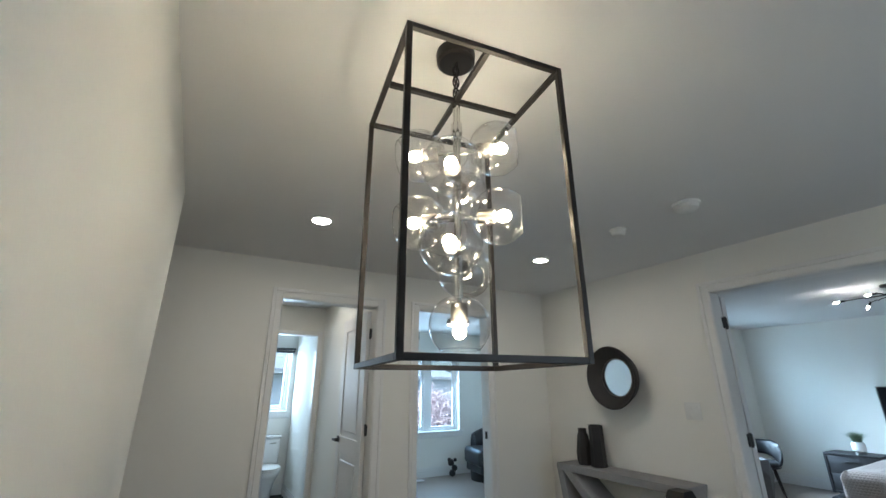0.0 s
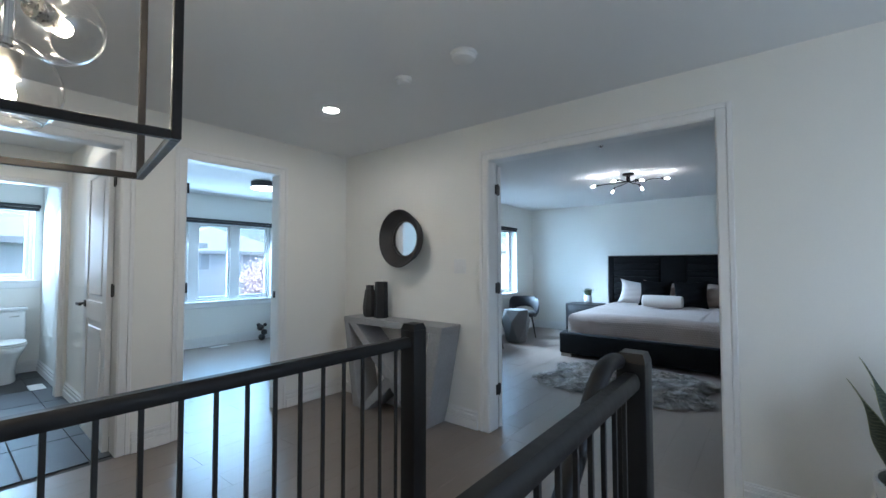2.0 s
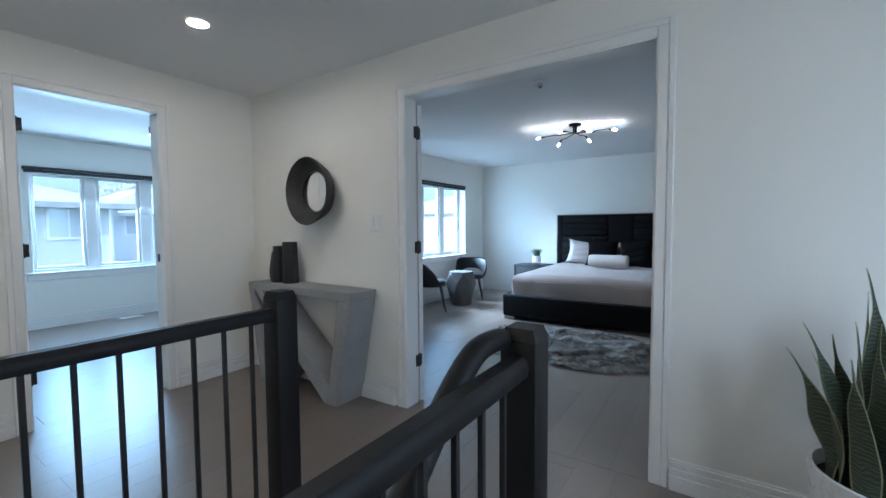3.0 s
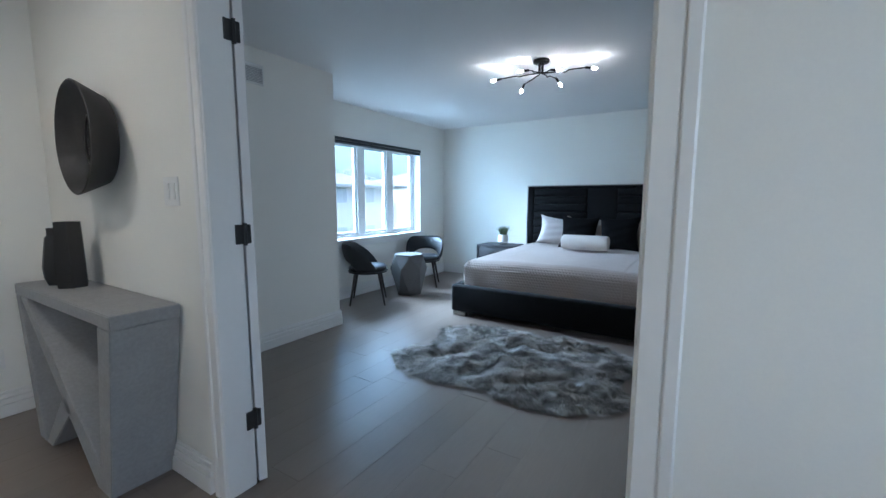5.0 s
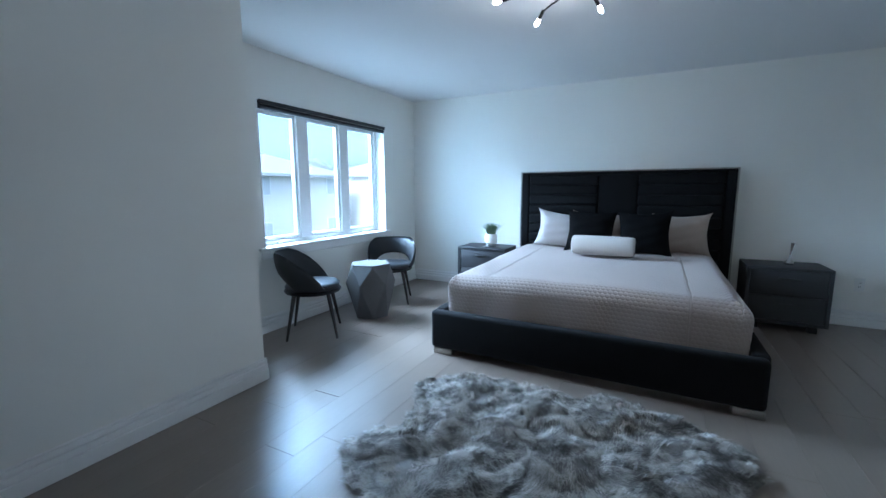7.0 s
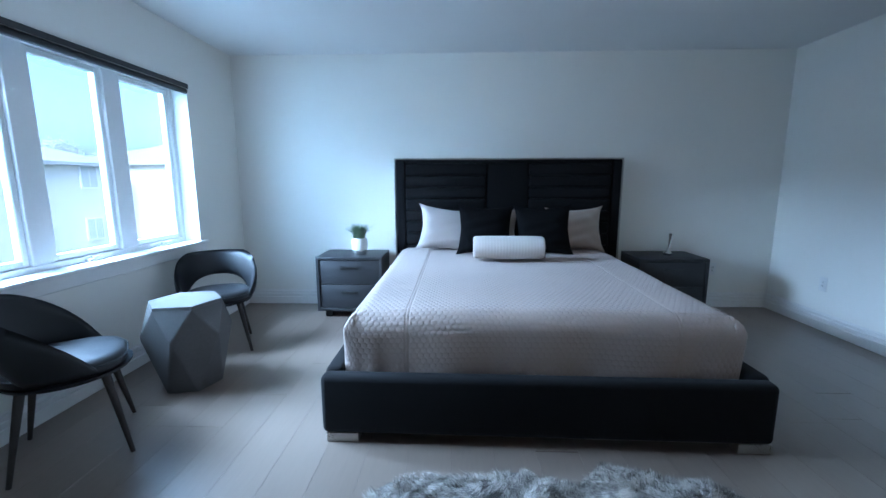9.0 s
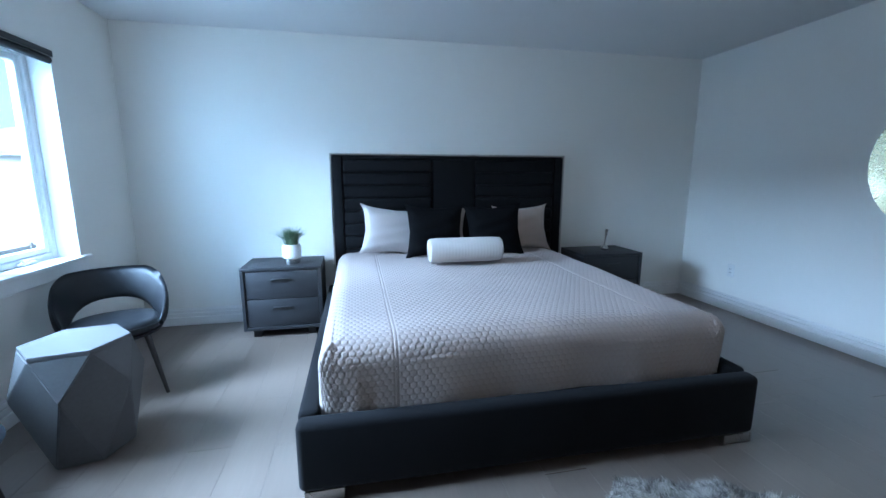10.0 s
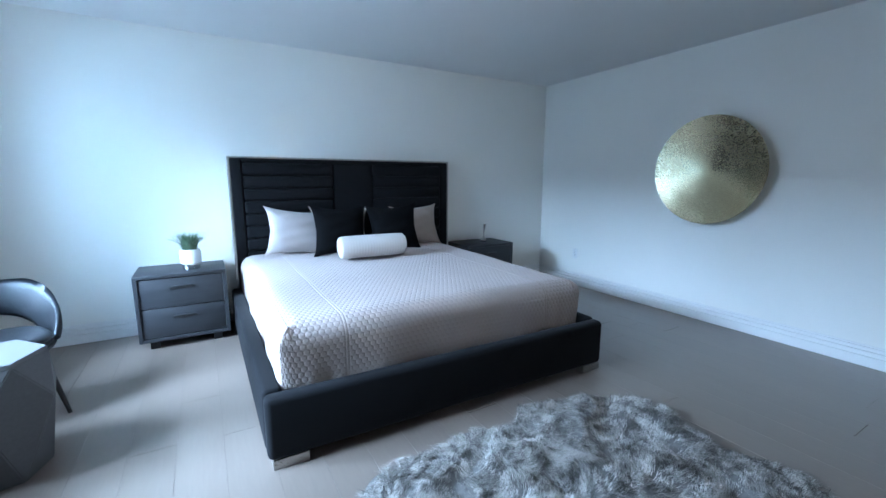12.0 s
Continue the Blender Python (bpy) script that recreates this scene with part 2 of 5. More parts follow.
def lathe(bm, profile, seg=32, at=(0, 0, 0), turn=None):
    """Turn a profile of (radius, height) round z."""
    rings = []
    turn = turn or Matrix.Identity(3)
    for r, z in profile:
        if r < 1e-5:
            rings.append([bm.verts.new(Vector(at) + turn @ Vector((0, 0, z)))])
        else:
            rings.append([bm.verts.new(Vector(at) + turn @ Vector((r * math.cos(2 * math.pi * i / seg), r * math.sin(2 * math.pi * i / seg), z))) for i in range(seg)])
    for a, b in zip(rings, rings[1:]):
        for i in range(seg):
            j = (i + 1) % seg
            if len(a) == 1 and len(b) > 1:
                bm.faces.new((a[0], b[j], b[i])[::-1])
            elif len(b) == 1 and len(a) > 1:
                bm.faces.new((a[i], a[j], b[0]))
            elif len(a) > 1:
                bm.faces.new((a[i], a[j], b[j], b[i]))
    return bm


def sweep(bm, pts, radius, seg=10, flat=1.0, up=(0, 0, 1)):
    """A rod along points; radius a number or one for each point."""
    pts = [Vector(p) for p in pts]
    rs = radius if isinstance(radius, (list, tuple)) else [radius] * len(pts)
    rings = []
    for i, p in enumerate(pts):
        d = (pts[min(i + 1, len(pts) - 1)] - pts[max(i - 1, 0)]).normalized()
        s = d.cross(Vector(up))
        s = s.normalized() if s.length > 1e-3 else d.cross(Vector((1, 0, 0))).normalized()
        u = s.cross(d)
        rings.append([bm.verts.new(p + rs[i] * (math.cos(2 * math.pi * k / seg) * s + flat * math.sin(2 * math.pi * k / seg) * u)) for k in range(seg)])
    for a, b in zip(rings, rings[1:]):
        for k in range(seg):
            bm.faces.new((a[k], b[k], b[(k + 1) % seg], a[(k + 1) % seg]))
    bm.faces.new(rings[0])
    bm.faces.new(rings[-1][::-1])
    bmesh.ops.recalc_face_normals(bm, faces=bm.faces)
    return bm


def arc(points, steps=6, keep=0.5):
    """Round off the corners of a line of points."""
    pts = [Vector(p) for p in points]
    out = [pts[0]]
    for a, b, c in zip(pts, pts[1:], pts[2:]):
        p, q = b + (a - b) * keep * 0.9, b + (c - b) * keep * 0.9
        for i in range(steps + 1):
            t = i / steps
            out.append((1 - t) ** 2 * p + 2 * t * (1 - t) * b + t * t * q)
    return out + [pts[-1]]


def ball(bm, at, r, sub=3, squash=(1, 1, 1)):
    g = bmesh.ops.create_icosphere(bm, subdivisions=sub, radius=r)["verts"]
    for v in g:
        v.co = Vector((v.co.x * squash[0], v.co.y * squash[1], v.co.z * squash[2])) + Vector(at)
    return bm


def prism(bm, loop, z0, z1):
    lo, hi = [bm.verts.new((x, y, z0)) for x, y in loop], [bm.verts.new((x, y, z1)) for x, y in loop]
    n = len(loop)
    for i in range(n):
        bm.faces.new((lo[i], lo[(i + 1) % n], hi[(i + 1) % n], hi[i]))
    bm.faces.new(lo[::-1])
    bm.faces.new(hi)
    return bm


def wall(name, axis, face, back, lo, hi, z0, z1, holes=(), label=""):
    """A wall along an axis between two planes, with openings (from, to, sill, head)."""
    bm = bmesh.new()

    def slab(u0, u1, a, b):
        if u1 - u0 > 1e-4 and b - a > 1e-4:
            f, g = min(face, back), max(face, back)
            box(bm, (u0, f, a) if axis == "x" else (f, u0, a), (u1, g, b) if axis == "x" else (g, u1, b))

    at = lo
    for h0, h1, s, t in sorted(holes):
        slab(at, h0, z0, z1)
        slab(h0, h1, z0, s)
        slab(h0, h1, t, z1)
        at = h1
    slab(at, hi, z0, z1)
    return setting(name, bm, M["wall"], label or "smooth off-white painted wall")

# ---------------------------------------------------------------- the shell of the storey
CEIL = 2.36
DOOR = 2.07
FLOOR_LOW = -0.30
# walls of the hall
wall("wall_hall_north", "x", -0.12, 0.0, -1.40, 2.96, 0, CEIL, [(-0.012, 1.466, 0, DOOR)])
wall("wall_hall_north_west", "x", -0.12, 0.0, -1.72, -1.40, 0, CEIL)
wall("wall_hall_west", "y", -1.72, -1.84, -6.2, -0.12, 0, CEIL, [(-1.60, -0.84, 0, DOOR), (-2.76, -1.975, 0, DOOR)])
wall("wall_hall_south", "x", -3.43, -3.55, -0.75, 3.3, FLOOR_LOW, CEIL)
wall("wall_corridor_east", "y", -0.75, -0.63, -6.2, -3.55, 0, CEIL)
wall("wall_corridor_end", "x", -6.2, -6.32, -1.84, -0.63, 0, CEIL)
# the opening takes an added window that stays out of view
wall("wall_hall_east", "y", 3.3, 3.42, -3.55, 0.0, 0, CEIL, [(-2.20, -0.40, 0.70, 2.0)])
wall("wall_hall_north_east", "x", -0.12, 0.0, 2.96, 3.42, 0, CEIL)
# walls of the main bedroom
wall("wall_bedroom_vent", "y", -1.40, -1.52, 0.0, 1.84, 0, CEIL)
wall("wall_bedroom_return", "x", 1.84, 1.72, -2.26, -1.52, 0, CEIL)
wall("wall_bedroom_window", "y", -2.14, -2.36, 1.84, 5.17, 0, CEIL, [(2.50, 4.275, 0.72, 1.955)])
wall("wall_bedroom_head", "x", 4.95, 5.17, -2.14, 3.18, 0, CEIL)
wall("wall_bedroom_east", "y", 2.96, 3.18, 0.0, 4.95, 0, CEIL)
# walls of the second bedroom and the bathroom
wall("wall_second_bedroom_window", "y", -5.2, -5.42, -1.80, 1.94, 0, CEIL, [(-0.86, 1.02, 0.68, 1.96)])
wall("wall_second_bedroom_north", "x", 1.72, 1.94, -5.2, -2.36, 0, CEIL)
wall("wall_second_bedroom_east", "y", -1.84, -1.72, 0.0, 1.72, 0, CEIL)
wall("wall_second_bedroom_corner", "x", 0.0, -0.12, -1.84, -1.72, 0, CEIL)
wall("wall_bathroom_north", "x", -1.92, -1.80, -5.2, -1.84, 0, CEIL)
wall("wall_bathroom_south", "x", -3.30, -3.42, -5.42, -1.84, 0, CEIL)
wall("wall_bathroom_window", "y", -5.2, -5.42, -3.30, -1.80, 0, CEIL, [(-2.62, -1.98, 1.08, 1.95)])
wall("wall_bathroom_inner", "y", -3.68, -3.80, -3.30, -1.92, 0, CEIL, [(-2.70, -1.98, 0, 2.03)])
# ceilings
for name, a, b in (
    ("ceiling_hall", (-1.84, -6.32), (3.42, 0.0)),
    ("ceiling_bedroom", (-2.36, 0.0), (3.18, 5.17)),
    ("ceiling_second_bedroom", (-5.42, -1.86), (-1.84, 1.94)),
    ("ceiling_bathroom", (-5.42, -3.42), (-1.84, -1.86)),
):
    z = CEIL + (0.004 if "second" in name or "bath" in name else 0)
    if name == "ceiling_bedroom":
        bm = nbox((-1.84, 0.0, z), (3.18, 1.94, z + 0.2))
        box(bm, (-2.36, 1.94, z), (3.18, 5.17, z + 0.2))
    else:
        bm = nbox((a[0], a[1], z), (b[0], b[1], z + 0.2))
    setting(name, bm, M["ceiling"], "flat matt white painted ceiling")
# unseen slab added over the ceilings to keep the sky's light out
setting("roof_deck", box(nbox((-2.5, -6.5, CEIL + 0.25), (3.6, 5.4, CEIL + 0.4)), (-5.6, -6.5, CEIL + 0.25), (-2.5, 2.0, CEIL + 0.4)), M["shingle"], "plain unseen slab added over the storey to block skylight")

# ---------------------------------------------------------------- skirting, casings, jambs


def skirting(name, axis, face, sign, lo, hi):
    """Stepped skirting on a wall's face, proud by sign."""
    bm = bmesh.new()
    for z0, z1, d in ((0, 0.070, 0.022), (0.070, 0.074, 0.013), (0.074, 0.104, 0.017), (0.104, 0.108, 0.008), (0.108, 0.132, 0.012), (0.132, 0.145, 0.006)):
        f, g = sorted((face, face + sign * d))
        box(bm, (lo, f, z0) if axis == "x" else (f, lo, z0), (hi, g, z1) if axis == "x" else (g, hi, z1), 0.003, 1)
    return tagged(setting(name, bm, M["trim"], "white stepped wooden skirting board"), "", "baseboard")


for i, (axis, face, sign, lo, hi) in enumerate((
    ("x", -0.12, -1, -1.72, -0.10), ("x", -0.12, -1, 1.54, 3.3), ("y", -1.72, 1, -0.772, -0.135), ("y", -1.72, 1, -1.90, -1.67), ("y", -1.72, 1, -6.2, -2.86),
    ("x", -3.43, 1, 1.45, 3.3), ("y", 3.3, -1, -3.43, -0.12), ("y", -1.40, 1, 0.0, 1.855), ("x", 1.84, 1, -2.14, -1.40), ("y", -2.14, 1, 1.855, 4.95),
    ("x", 4.95, -1, -2.125, 2.96), ("y", 2.96, -1, 0.0, 4.935), ("x", 0.0, 1, 1.54, 2.945), ("x", 0.0, 1, -1.385, -0.12),
    ("y", -5.2, 1, -1.80, 1.72), ("x", 1.72, -1, -5.185, -1.84), ("y", -5.2, 1, -3.3, -1.92), ("x", -1.92, -1, -5.185, -3.80), ("x", -1.80, 1, -5.185, -1.84), ("x", -1.92, -1, -3.68, -2.60),
)):
    skirting(f"baseboard_{i + 1}", axis, face, sign, lo, hi)


def casing(name, axis, lo, hi, head, planes, wide=0.08):
    """Jamb lining and moulded casings round an opening through a wall between two planes."""
    bm = bmesh.new()
    p0, p1 = min(planes), max(planes)

    def bar(u0, u1, v0, v1, z0, z1, bev=0.004):
        box(bm, (u0, v0, z0) if axis == "x" else (v0, u0, z0), (u1, v1, z1) if axis == "x" else (v1, u1, z1), bev, 1)

    j = 0.012
    bar(lo - 0.0, lo + j, p0 - 0.004, p1 + 0.004, 0, head)
    bar(hi - j, hi, p0 - 0.004, p1 + 0.004, 0, head)
    bar(lo + j, hi - j, p0 - 0.004, p1 + 0.004, head - j, head)
    for s, p in ((-1, p0), (1, p1)):
        for d0, d1, t in ((0.006, wide * 0.66, 0.010), (wide * 0.66, wide, 0.0135)):
            v = sorted((p, p + s * t))
            bar(lo + 0.012 - d1, lo + 0.012 - d0, v[0], v[1], 0, head - 0.012 + d1)
            bar(hi - 0.012 + d0, hi - 0.012 + d1, v[0], v[1], 0, head - 0.012 + d1)
            bar(lo + 0.012 - d0, hi - 0.012 + d0, v[0], v[1], head - 0.012 + d0, head - 0.012 + d1)
    return tagged(setting(name, bm, M["trim"], "white painted door casing with moulded edge"), "", "trim")


casing("trim_bedroom_door", "x", -0.012, 1.466, DOOR, (-0.12, 0.0))
casing("trim_second_bedroom_door", "y", -1.60, -0.84, DOOR, (-1.72, -1.84))
casing("trim_bathroom_door", "y", -2.76, -1.975, DOOR, (-1.72, -1.84))
casing("trim_bathroom_inner", "y", -2.70, -1.98, 2.03, (-3.68, -3.80), 0.05)


def lever(parent, at, turn, sign=1):
    """Black lever handle: square rose, neck and lever."""
    h = part("door_handle", nbox((-0.026, -0.008, -0.026), (0.026, 0.0, 0.026), 0.003), M["blackmetal"], parent, "matt black lever handle", m=pose(*at, 0, 0, turn))
    part("neck", sweep(bmesh.new(), [(0, 0, 0), (0, -0.045, 0)], 0.009), M["blackmetal"], h)
    part("lever", nbox((-0.012, -0.058, -0.010), (sign * 0.115, -0.040, 0.010), 0.004), M["blackmetal"], h)
    return h


def hinges(parent, x, y, heights, tall=0.078):
    for z in heights:
        h = part("hinge", nbox((x - 0.004, y - 0.034, z - tall / 2), (x + 0.004, y + 0.034, z + tall / 2), 0.003), M["blackmetal"], parent, "matt black butt hinge")
        part("knuckle", sweep(bmesh.new(), [(x, y + 0.006, z - tall / 2 - 0.006), (x, y + 0.006, z + tall / 2 + 0.006)], 0.0085), M["blackmetal"], h)


def door_leaf(name, m, width, height, label):
    """A two-panel leaf hinged at its origin, along +x, 35 mm thick, with raised panels on both faces."""
    d = tagged(thing(name, m, label, "door"), kind="structure")
    t, s = 0.035, 0.11
    bm = bmesh.new()
    box(bm, (0.003, 0, 0.008), (s, t, height), 0.002, 1)
    box(bm, (width - s, 0, 0.008), (width, t, height), 0.002, 1)
    for z0, z1 in ((0.008, 0.22), (0.86, 1.0), (height - 0.12, height)):
        box(bm, (s, 0, z0), (width - s, t, z1), 0.0015, 1)
    part("frame", bm, M["door"], d)
    for z0, z1 in ((0.22, 0.86), (1.0, height - 0.12)):
        bm = nbox((s, 0.009, z0), (width - s, t - 0.009, z1))
        box(bm, (s + 0.045, 0.002, z0 + 0.045), (width - s - 0.045, t - 0.002, z1 - 0.045), 0.006, 1)
        part("panel", bm, M["door"], d)
    lever(d, (width - 0.065, 0.0, 0.97), 0, -1)
    lever(d, (width - 0.065, t, 0.97), 180, 1)
    return d


d1 = door_leaf("door_1", pose(0.004, 0.012, 0, 0, 0, 162) @ pose(0, -0.035, 0), 0.70, 2.04, "white panelled double door leaf standing open in the bedroom")
hinge_thing = thing("jamb_hinges", pose(0.004, 0, 0), "three matt black hinges on the bedroom door jamb", "hinge")
hinges(hinge_thing, 0.0, 0.004, (0.30, 1.08, 1.85))
d2 = door_leaf("door_2", pose(-1.848, -1.987, 0, 0, 0, 179), 0.70, 2.04, "white panelled bathroom door standing open inwards")
hinge_thing = thing("jamb_hinges", pose(-1.844, -1.989, 0, 0, 0, 90), "three matt black hinges on the bathroom door jamb", "hinge")
hinges(hinge_thing, 0.0, 0.004, (0.30, 1.09, 1.85))
hinge_thing = thing("jamb_hinges", pose(-1.79, -1.586, 0, 0, 0, 0), "matt black hinges on the second bedroom door jamb", "hinge")
hinges(hinge_thing, 0.0, 0.004, (0.30, 1.09, 1.85))
latch = thing("strike_plate", pose(-1.78, -0.856, 1.0), "small black strike plate on a white door jamb", "latch")
part("plate", nbox((-0.015, -0.002, -0.03), (0.015, 0.004, 0.03), 0.001), M["blackmetal"], latch)


def window(name, x, y0, y1, z0, z1, lights, label, out=0.10, post=0.042):
    """A white vinyl casement window in a west wall: frame, sashes, panes, stool and apron."""
    w = tagged(thing(name, pose(0, 0, 0), label, "window"), kind="structure")
    xo = x - out
    f = 0.045
    bm = bmesh.new()
    box(bm, (xo - 0.07, y0, z0), (xo, y0 + f, z1), 0.004, 1)
    box(bm, (xo - 0.07, y1 - f, z0), (xo, y1, z1), 0.004, 1)
    box(bm, (xo - 0.07, y0 + f, z0), (xo, y1 - f, z0 + f), 0.004, 1)
    box(bm, (xo - 0.07, y0 + f, z1 - f), (xo, y1 - f, z1), 0.004, 1)
    step = (y1 - y0) / lights
    for i in range(1, lights):
        box(bm, (xo - 0.07, y0 + i * step - post, z0 + f), (xo, y0 + i * step + post, z1 - f), 0.004, 1)
    part("window_frame", bm, M["vinyl"], w)
    for i in range(lights):
        a = y0 + i * step + (f if i == 0 else post) + 0.002
        b = y0 + (i + 1) * step - (f if i == lights - 1 else post) - 0.002
        s, c, e = 0.034, z0 + f + 0.002, z1 - f - 0.002
        bm = bmesh.new()
        for p, q in (((a, c), (a + s, e)), ((b - s, c), (b, e)), ((a + s, c), (b - s, c + s)), ((a + s, e - s), (b - s, e))):
            box(bm, (xo - 0.06, p[0], p[1]), (xo - 0.015, q[0], q[1]), 0.005, 1)
        sash = part("sash", bm, M["vinyl"], w)
        pane = part("pane", nbox((xo - 0.042, a + s - 0.006, c + s - 0.006), (xo - 0.036, b - s + 0.006, e - s + 0.006)), M["pane"], sash, "clear glass pane", smooth=None)
        pane.visible_shadow = False
        crank = part("crank", nbox((xo, (a + b) / 2 - 0.06, z0 + 0.012), (xo + 0.03, (a + b) / 2 + 0.06, z0 + 0.03), 0.006), M["vinyl"], w)
        part("crank_arm", sweep(bmesh.new(), [(xo + 0.02, (a + b) / 2 - 0.03, z0 + 0.036), (xo + 0.025, (a + b) / 2 + 0.055, z0 + 0.042)], 0.006, 8), M["vinyl"], crank)
    # lining of the reveal
    bm = bmesh.new()
    box(bm, (xo, y0 - 0.001, z0), (x + 0.004, y0 + 0.012, z1), 0.001, 1)
    box(bm, (xo, y1 - 0.012, z0), (x + 0.004, y1 + 0.001, z1), 0.001, 1)
    box(bm, (xo, y0 + 0.012, z1 - 0.012), (x + 0.004, y1 - 0.012, z1 + 0.001), 0.001, 1)
    part("reveal", bm, M["trim"], w)
    part("window_sill", nbox((xo, y0 - 0.06, z0 - 0.012), (x + 0.035, y1 + 0.06, z0 + 0.012), 0.006), M["trim"], w)
    bm = nbox((x + 0.0005, y0 - 0.045, z0 - 0.085), (x + 0.017, y1 + 0.045, z0 - 0.012), 0.004, 1)
    part("apron", bm, M["trim"], w)
    return w


window("window_1", -2.14, 2.50, 4.275, 0.72, 1.955, 3, "white three-light casement window with a deep sill", 0.12, 0.06)
window("window_2", -5.2, -0.86, 1.02, 0.68, 1.96, 3, "white three-light casement window in the second bedroom", 0.10, 0.062)
window("window_3", -5.2, -2.62, -1.98, 1.08, 1.95, 1, "small white casement window above the toilet")

# assumed window behind the camera, added so daylight reaches the hall
window("window_4_assumed", 3.3, -2.20, -0.40, 0.70, 2.0, 3, "unseen white three-light hall window, added to let in daylight", -0.10)


def roller_blind(x, y0, y1, z, label):
    b = thing("roller_blind", pose(x, (y0 + y1) / 2, z), label, "blind")
    h = (y1 - y0) / 2
    part("headrail", nbox((0, -h, -0.012), (0.055, h, 0.026), 0.006), M["blind"], b)
    part("rolled_fabric", sweep(bmesh.new(), [(0.032, -h + 0.01, -0.030), (0.032, h - 0.01, -0.030)], 0.019, 14), M["blind"], b)
    part("bottom_bar", nbox((0.045, -h + 0.01, -0.012), (0.054, h - 0.01, -0.006), 0.002), M["nickel"], b)


roller_blind(-2.17, 2.515, 4.258, 1.928, "rolled-up charcoal roller blind over the bedroom window")
roller_blind(-5.2, -0.90, 1.04, 1.955, "rolled-up charcoal roller blind in the second bedroom")
roller_blind(-5.2, -2.65, -1.95, 1.955, "rolled-up charcoal roller blind over the bathroom window")

# ---------------------------------------------------------------- the main bedroom
BX0, BX1, BY0, BY1 = -0.655, 1.395, 2.715, 4.80


def honeycomb(x, y, cell):
    """Height of padded hexagon cells, 0 in the seams and 1 at the middles."""
    a = np.stack([x / cell, y / (cell * math.sqrt(3))], -1)
    b = a - 0.5
    da, db = a - np.round(a), b - np.round(b)
    s = np.array([cell, cell * math.sqrt(3)])
    ra, rb = np.hypot(*np.moveaxis(da * s, -1, 0)), np.hypot(*np.moveaxis(db * s, -1, 0))
    near = np.where((ra < rb)[..., None], da, db) * s
    px, py = np.abs(near[..., 0]), np.abs(near[..., 1])
    edge = np.clip((0.5 - np.maximum(px, px / 2 + py * 0.866) / cell) / 0.24, 0, 1)
    return 1.0 - (1.0 - edge) ** 2.4


def grid_mesh(name, points, material, wrap=False):
    """A smooth sheet through an array of points of shape (rows, columns, 3)."""
    r, c, _ = points.shape
    idx = np.arange(r * c).reshape(r, c)
    q = np.stack([idx[:-1, :-1], idx[:-1, 1:], idx[1:, 1:], idx[1:, :-1]], -1).reshape(-1, 4)
    if wrap:
        w = np.stack([idx[:-1, -1], idx[:-1, 0], idx[1:, 0], idx[1:, -1]], -1).reshape(-1, 4)
        q = np.concatenate([q, w])
    me = bpy.data.meshes.new(name)
    me.from_pydata(points.reshape(-1, 3).tolist(), [], q.tolist())
    me.polygons.foreach_set("use_smooth", [True] * len(me.polygons))
    me.materials.append(material)
    return me


def sheet(name, points, material, parent, label="", wrap=False):
    ob = new(name, grid_mesh(name, points, material, wrap))
    ob.parent = parent
    if label:
        ob["label"] = label
    return ob


